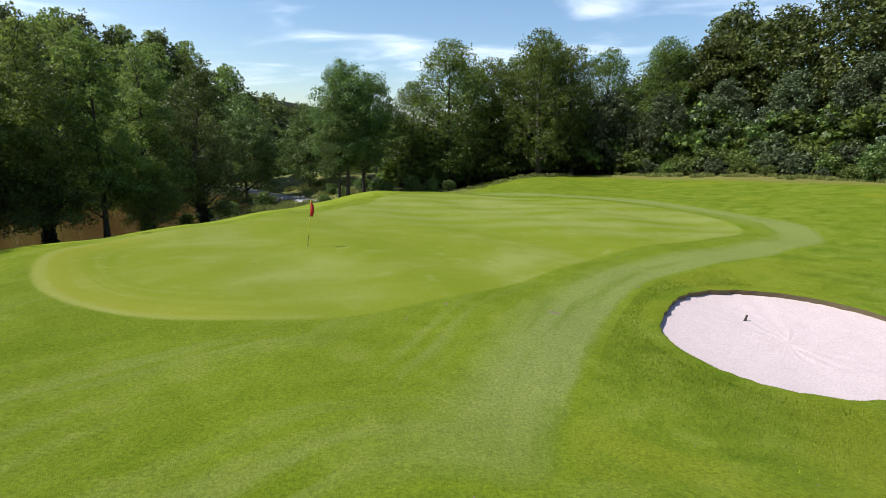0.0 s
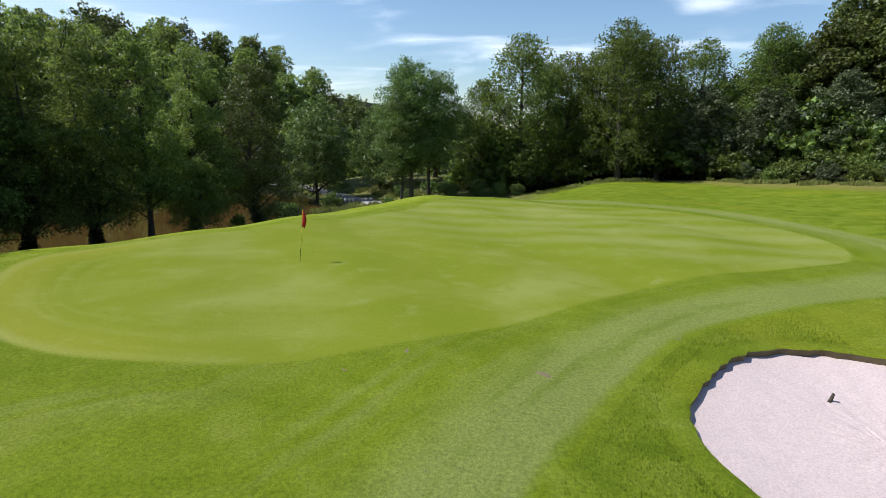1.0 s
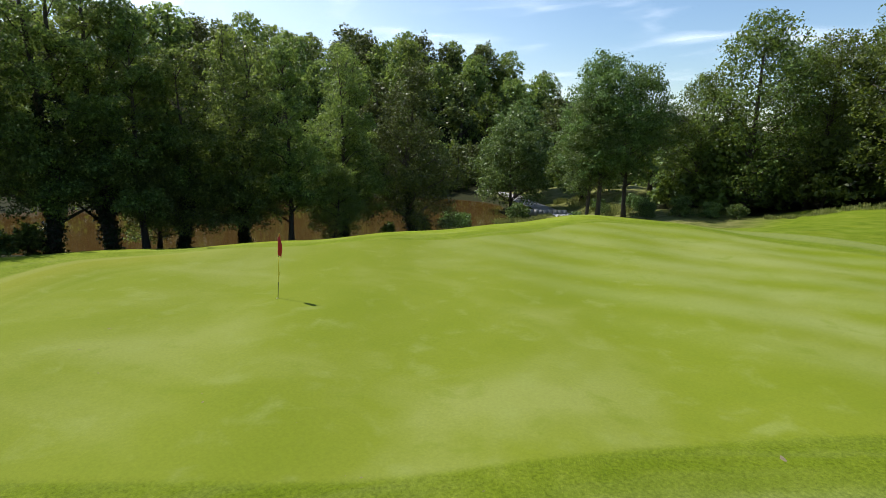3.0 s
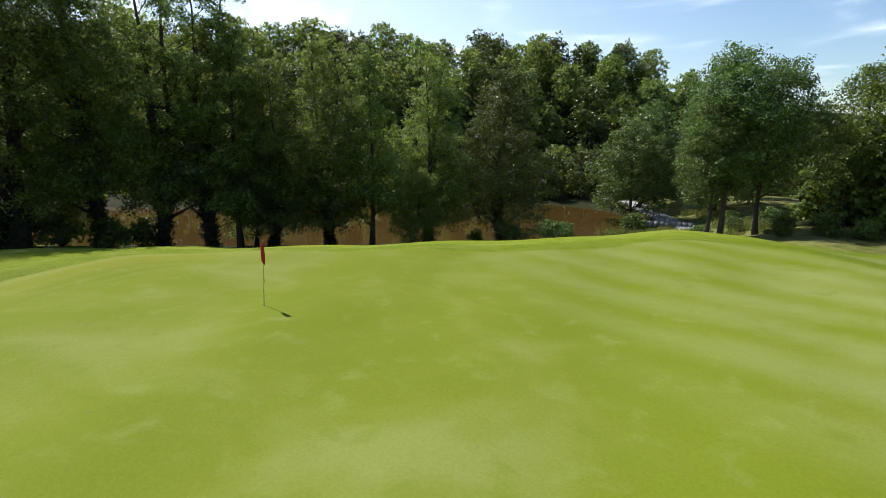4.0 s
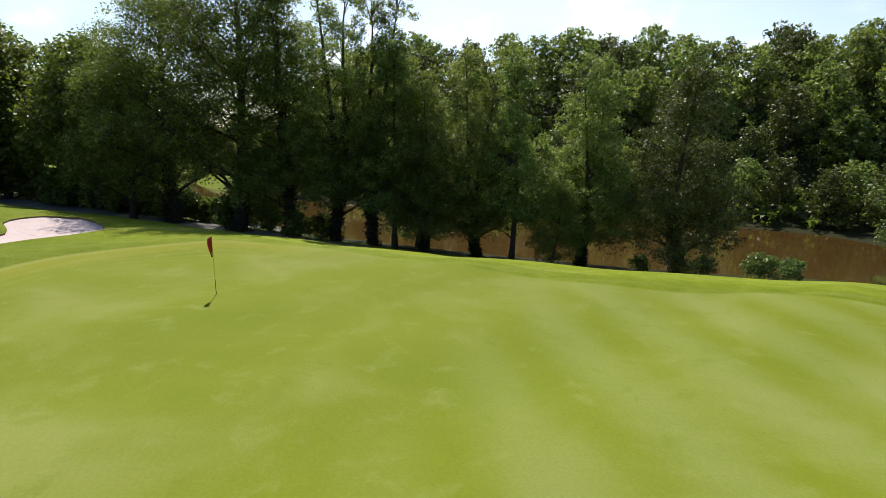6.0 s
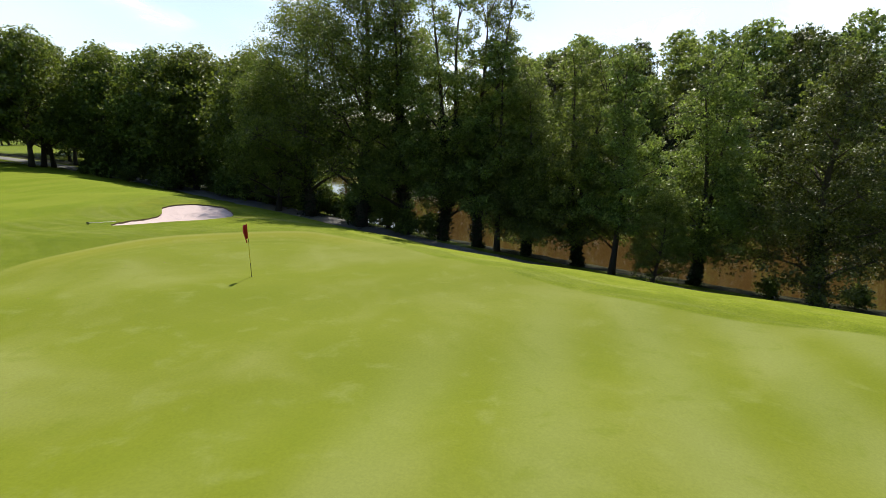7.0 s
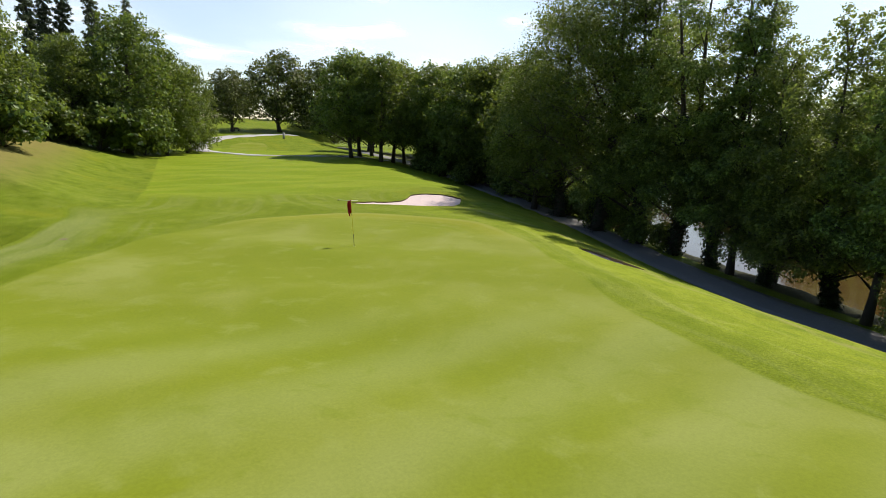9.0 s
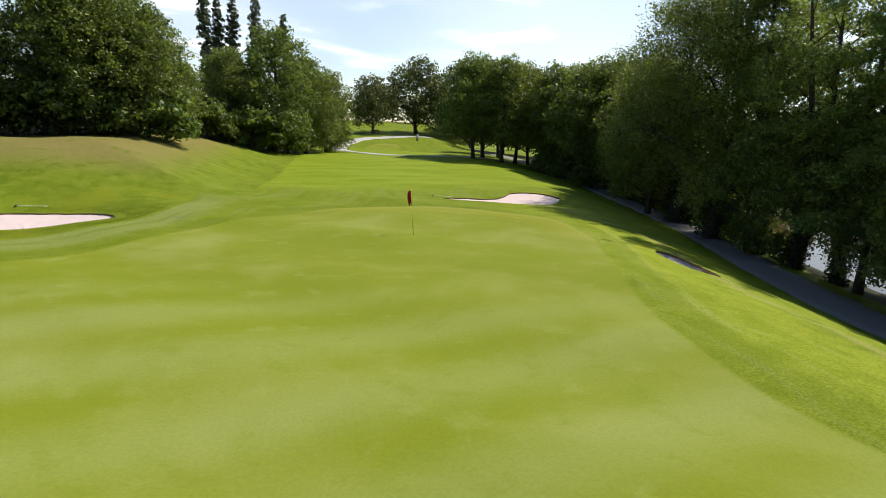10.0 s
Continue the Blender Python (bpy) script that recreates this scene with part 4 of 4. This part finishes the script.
for z in (0.004, -0.12):
    ring += [(0.054 * math.cos(a), 0.054 * math.sin(a), z) for a in np.linspace(0, 2 * math.pi, 24, endpoint=False)]
part_mesh("cup_liner", ring, [(i, (i + 1) % 24, 24 + (i + 1) % 24, 24 + i) for i in range(24)], WHITEPAINT, flag, "white cup rim in the turf")
tagged(flag, "limp red flag on a yellow stick standing in the hole", "golf flag")


# ---- rakes and small things ----
def rake(x, y, turn, z=None):
    r = empty("bunker_rake", (x, y, (ground_at(x, y) if z is None else z) + 0.03))
    r.rotation_euler = (0, 0, radians(turn))
    part_mesh("handle", *tube([(0, 0, 0.06), (0.6, 0, 0.02), (1.5, 0, 0.0)], [0.016, 0.015, 0.015], 8), WHITEPAINT, r, "pale straight handle")
    part_mesh("head", *tube([(0, -0.27, 0.06), (0, 0, 0.075), (0, 0.27, 0.06)], [0.028, 0.032, 0.028], 8), BLACKPLASTIC, r, "black toothed head")
    for k in range(11):
        w = -0.25 + 0.05 * k
        part_mesh("tooth", *tube([(0, w, 0.06), (-0.02, w, -0.02)], [0.008, 0.004], 5), BLACKPLASTIC, r)
    return tagged(r, "bunker rake with a pale handle lying on the grass", "rake", "bunker rakes")


rake(18.6, -14.1, 176)
rake(-8.0, -16.0, 150)
stick = mesh_object("stick", *tube([(16.55, -6.75, ground_at(16.55, -6.75) + 0.60), (16.66, -6.7, ground_at(16.6, -6.7) + 0.78), (16.70, -6.68, ground_at(16.6, -6.7) + 0.92)], [0.045, 0.04, 0.03], 8), BARK)
tagged(stick, "short dark stump of wood stuck in the sand", "stick")

# parapet at the end of the pond
wall = empty("stone_parapet", (-21.5, 57.2, -5.4))
wall.rotation_euler = (0, 0, radians(40))
for k in range(9):
    bm = bmesh.new()
    bmesh.ops.create_cube(bm, size=1)
    bmesh.ops.scale(bm, vec=(0.62, 0.4, 0.75 + 0.06 * (k % 3)), verts=bm.verts)
    bmesh.ops.bevel(bm, geom=bm.edges[:], offset=0.05, segments=2, affect="EDGES")
    bmesh.ops.translate(bm, vec=(-2.6 + 0.66 * k, 0.03 * (k % 2), 0.35), verts=bm.verts)
    part("stone", bm, STONE, wall)
tagged(wall, "low pale stone parapet beside the gravel track", "wall", kind="structure")

# far tee: marker post
bm = bmesh.new()
bmesh.ops.create_cube(bm, size=1)
bmesh.ops.scale(bm, vec=(0.5, 0.3, 1.5), verts=bm.verts)
bmesh.ops.bevel(bm, geom=bm.edges[:], offset=0.06, segments=2, affect="EDGES")
post = part("tee_post", bm, STONE, None)
post.location = (-40.6, -100.6, ground_at(-40.6, -100.6) + 0.72)
tagged(post, "pale upright marker post beside the far tee", "post")


# ---- long grass at the edges ----
def blades(name, spots, label):
    rnd = np.random.RandomState(8)
    vs = []
    for x, y, r, count, h in spots:
        a, q = rnd.rand(count) * 6.28, r * np.sqrt(rnd.rand(count))
        px, py = x + q * np.cos(a), y + q * np.sin(a)
        pz = land(px, py)
        hh = h * (0.5 + 0.8 * rnd.rand(count))
        w = rnd.rand(count) * 6.28
        dx, dy = np.cos(w), np.sin(w)
        lx, ly = rnd.randn(count) * 0.25 * hh, rnd.randn(count) * 0.25 * hh
        b = 0.012 + 0.012 * rnd.rand(count)
        vs.append(np.stack([np.stack([px - dx * b, py - dy * b, pz - 0.03], 1), np.stack([px + dx * b, py + dy * b, pz - 0.03], 1),
                            np.stack([px + lx * 0.4 + dx * b * 0.7, py + ly * 0.4 + dy * b * 0.7, pz + hh * 0.6], 1), np.stack([px + lx, py + ly, pz + hh], 1)], 1).reshape(-1, 3))
    v = np.vstack(vs)
    ob = fast_mesh(name, v, np.arange(len(v)).reshape(-1, 4), LEAF_DRYGRASS, None)
    return tagged(ob, label, "grass", kind="stuff")


rnd = random.Random(6)
spots = [(27 + 21 * k / 60 + rnd.gauss(0, 1.0), 52.6 - 26.5 * k / 60 + rnd.gauss(0, 0.7), rnd.uniform(0.3, 1.0), 190, rnd.uniform(0.15, 0.5)) for k in range(61)]
spots += [(6.5 + 0.5 * k + rnd.gauss(0, 0.5), 49.5 + 0.08 * k + rnd.gauss(0, 0.6), rnd.uniform(0.3, 0.9), 150, rnd.uniform(0.15, 0.5)) for k in range(28)]
spots += [(rnd.uniform(-24, 2), rnd.uniform(48, 68), rnd.uniform(0.5, 1.5), 260, rnd.uniform(0.3, 0.7)) for k in range(70)]
spots += [(-19.5 + 0.3 * k, 34 + 2.2 * k, 0.8, 200, 0.45) for k in range(9)]
blades("long_grass", spots, "long pale unmown grass along the wood edge")

# rough turf standing round the east bunker
rg = np.random.RandomState(12)
bx, by = rg.uniform(8.5, 18, 130000), rg.uniform(-20, 0.5, 130000)
keep = (outline_distance(bx, by, FAIRWAY) > 0.02) & (outline_distance(bx, by, BUNKER_EAST) > 0.02) & (outline_distance(bx, by, BUNKER_EAST) < 0.6 + 4.5 * rg.rand(len(bx)) ** 2)
bx, by = bx[keep], by[keep]
bz = land(bx, by, False)
bh, bw = rg.uniform(0.03, 0.075, len(bx)), rg.uniform(0, 6.28, len(bx))
dx, dy = np.cos(bw) * 0.007, np.sin(bw) * 0.007
v = np.stack([np.stack([bx - dx, by - dy, bz - 0.01], 1), np.stack([bx + dx, by + dy, bz - 0.01], 1), np.stack([bx + rg.randn(len(bx)) * 0.02, by + rg.randn(len(bx)) * 0.02, bz + bh], 1)], 1).reshape(-1, 3)
tagged(fast_mesh("rough_grass", v, np.arange(len(v)).reshape(-1, 3), LEAF_TURF, None), "short dense rough grass round the bunker", "grass", kind="stuff")

# ---- divots and clods on the short turf ----
rg = np.random.RandomState(21)
v, f = [], []
marks = [(14.3, 0.5, 0.16), (5.8, -8.8, 0.14), (10.3, -7.9, 0.3), (13.7, -4.9, 0.14), (6.9, -7.5, 0.18), (-0.9, -4.75, 0.1), (-0.3, -7.3, 0.09), (2.5, 2.1, 0.05), (10.2, 0.6, 0.05)]
for k in range(90):
    x, y = rg.uniform(-12, 16), rg.uniform(-20, -3)
    marks.append((x, y, rg.uniform(0.025, 0.075)))
for x, y, r in marks:
    inside = outline_distance(np.array([x]), np.array([y]), BUNKER_EAST)[0] < 0.5
    if inside:
        continue
    z, k, sides = ground_at(x, y), len(v), 9
    turn = rg.rand() * 3.14
    v.append((x, y, z + 0.12 * r + 0.004))
    for i in range(sides):
        a = 6.283 * i / sides
        q = r * rg.uniform(0.6, 1.2)
        px, py = q * math.cos(a), 0.5 * q * math.sin(a)
        v.append((x + px * math.cos(turn) - py * math.sin(turn), y + px * math.sin(turn) + py * math.cos(turn), z - 0.01))
    f += [(k, k + 1 + i, k + 1 + (i + 1) % sides) for i in range(sides)]
tagged(mesh_object("divots", v, f, SOIL), "scattered small divots and dry clods on short turf", "divots", kind="stuff")

# bench under the far oak
bench = empty("bench", (-36.6, -119.6, ground_at(-36.6, -119.6)))
bench.rotation_euler = (0, 0, radians(25))
for name, size, at in (("seat", (1.7, 0.42, 0.06), (0, 0, 0.45)), ("backrest", (1.7, 0.06, 0.4), (0, -0.22, 0.75)), ("leg", (0.09, 0.4, 0.42), (-0.7, 0, 0.21)), ("leg", (0.09, 0.4, 0.42), (0.7, 0, 0.21))):
    bm = bmesh.new()
    bmesh.ops.create_cube(bm, size=1)
    bmesh.ops.scale(bm, vec=size, verts=bm.verts)
    bmesh.ops.bevel(bm, geom=bm.edges[:], offset=0.015, segments=1, affect="EDGES")
    bmesh.ops.translate(bm, vec=at, verts=bm.verts)
    part(name, bm, BARK, bench)
tagged(bench, "dark wooden bench in the shade of an oak", "bench")

# ---- thin high cloud ----
m, n, l, p = material("thin_cloud")
wisps = noise_node(n, l, 0.0011, 5.0, 0.5, dist=0.4, stretch=(1.0, 1.7, 1, 8))
haze = noise_node(n, l, 0.00035, 3.0, 0.5, dist=0.3)
veil = calc(n, l, "ADD", ranged(n, l, wisps, 0.50, 0.85, 0.0, 0.6), calc(n, l, "MULTIPLY", attr(n, "haze"), ranged(n, l, haze, 0.3, 0.65, 0.35, 0.9)))
tr = n.new("ShaderNodeBsdfTransparent")
tl = n.new("ShaderNodeBsdfTranslucent")
tl.inputs["Color"].default_value = (0.95, 0.95, 0.95, 1)
ms = n.new("ShaderNodeMixShader")
l.new(calc(n, l, "MINIMUM", veil, 0.9), ms.inputs[0])
l.new(tr.outputs[0], ms.inputs[1])
l.new(tl.outputs[0], ms.inputs[2])
l.new(ms.outputs[0], n["Material Output"].inputs["Surface"])
ways, outs = np.linspace(0, 2 * math.pi, 97)[:-1], np.linspace(1500, 4700, 24)
ca, cr = np.meshgrid(ways, outs)
cv = np.column_stack([(cr * np.sin(ca)).ravel(), (cr * np.cos(ca)).ravel(), (760 - 0.13 * (cr - 1500) + 30 * np.sin(3 * ca)).ravel()])
cloud = mesh_object("cloud_veil", cv, [(j * 96 + i, j * 96 + (i + 1) % 96, (j + 1) * 96 + (i + 1) % 96, (j + 1) * 96 + i) for j in range(23) for i in range(96)], m)
# denser haze towards the south-west, where the sun stands
toward = 0.5 - 0.5 * np.sin(ca.ravel() + 0.55)
cloud.data.attributes.new("haze", "FLOAT", "POINT").data.foreach_set("value", (0.30 * sstep(0.35, 0.9, toward)).astype(np.float32))
tagged(cloud, "thin wispy white summer cloud", "cloud", kind="structure")
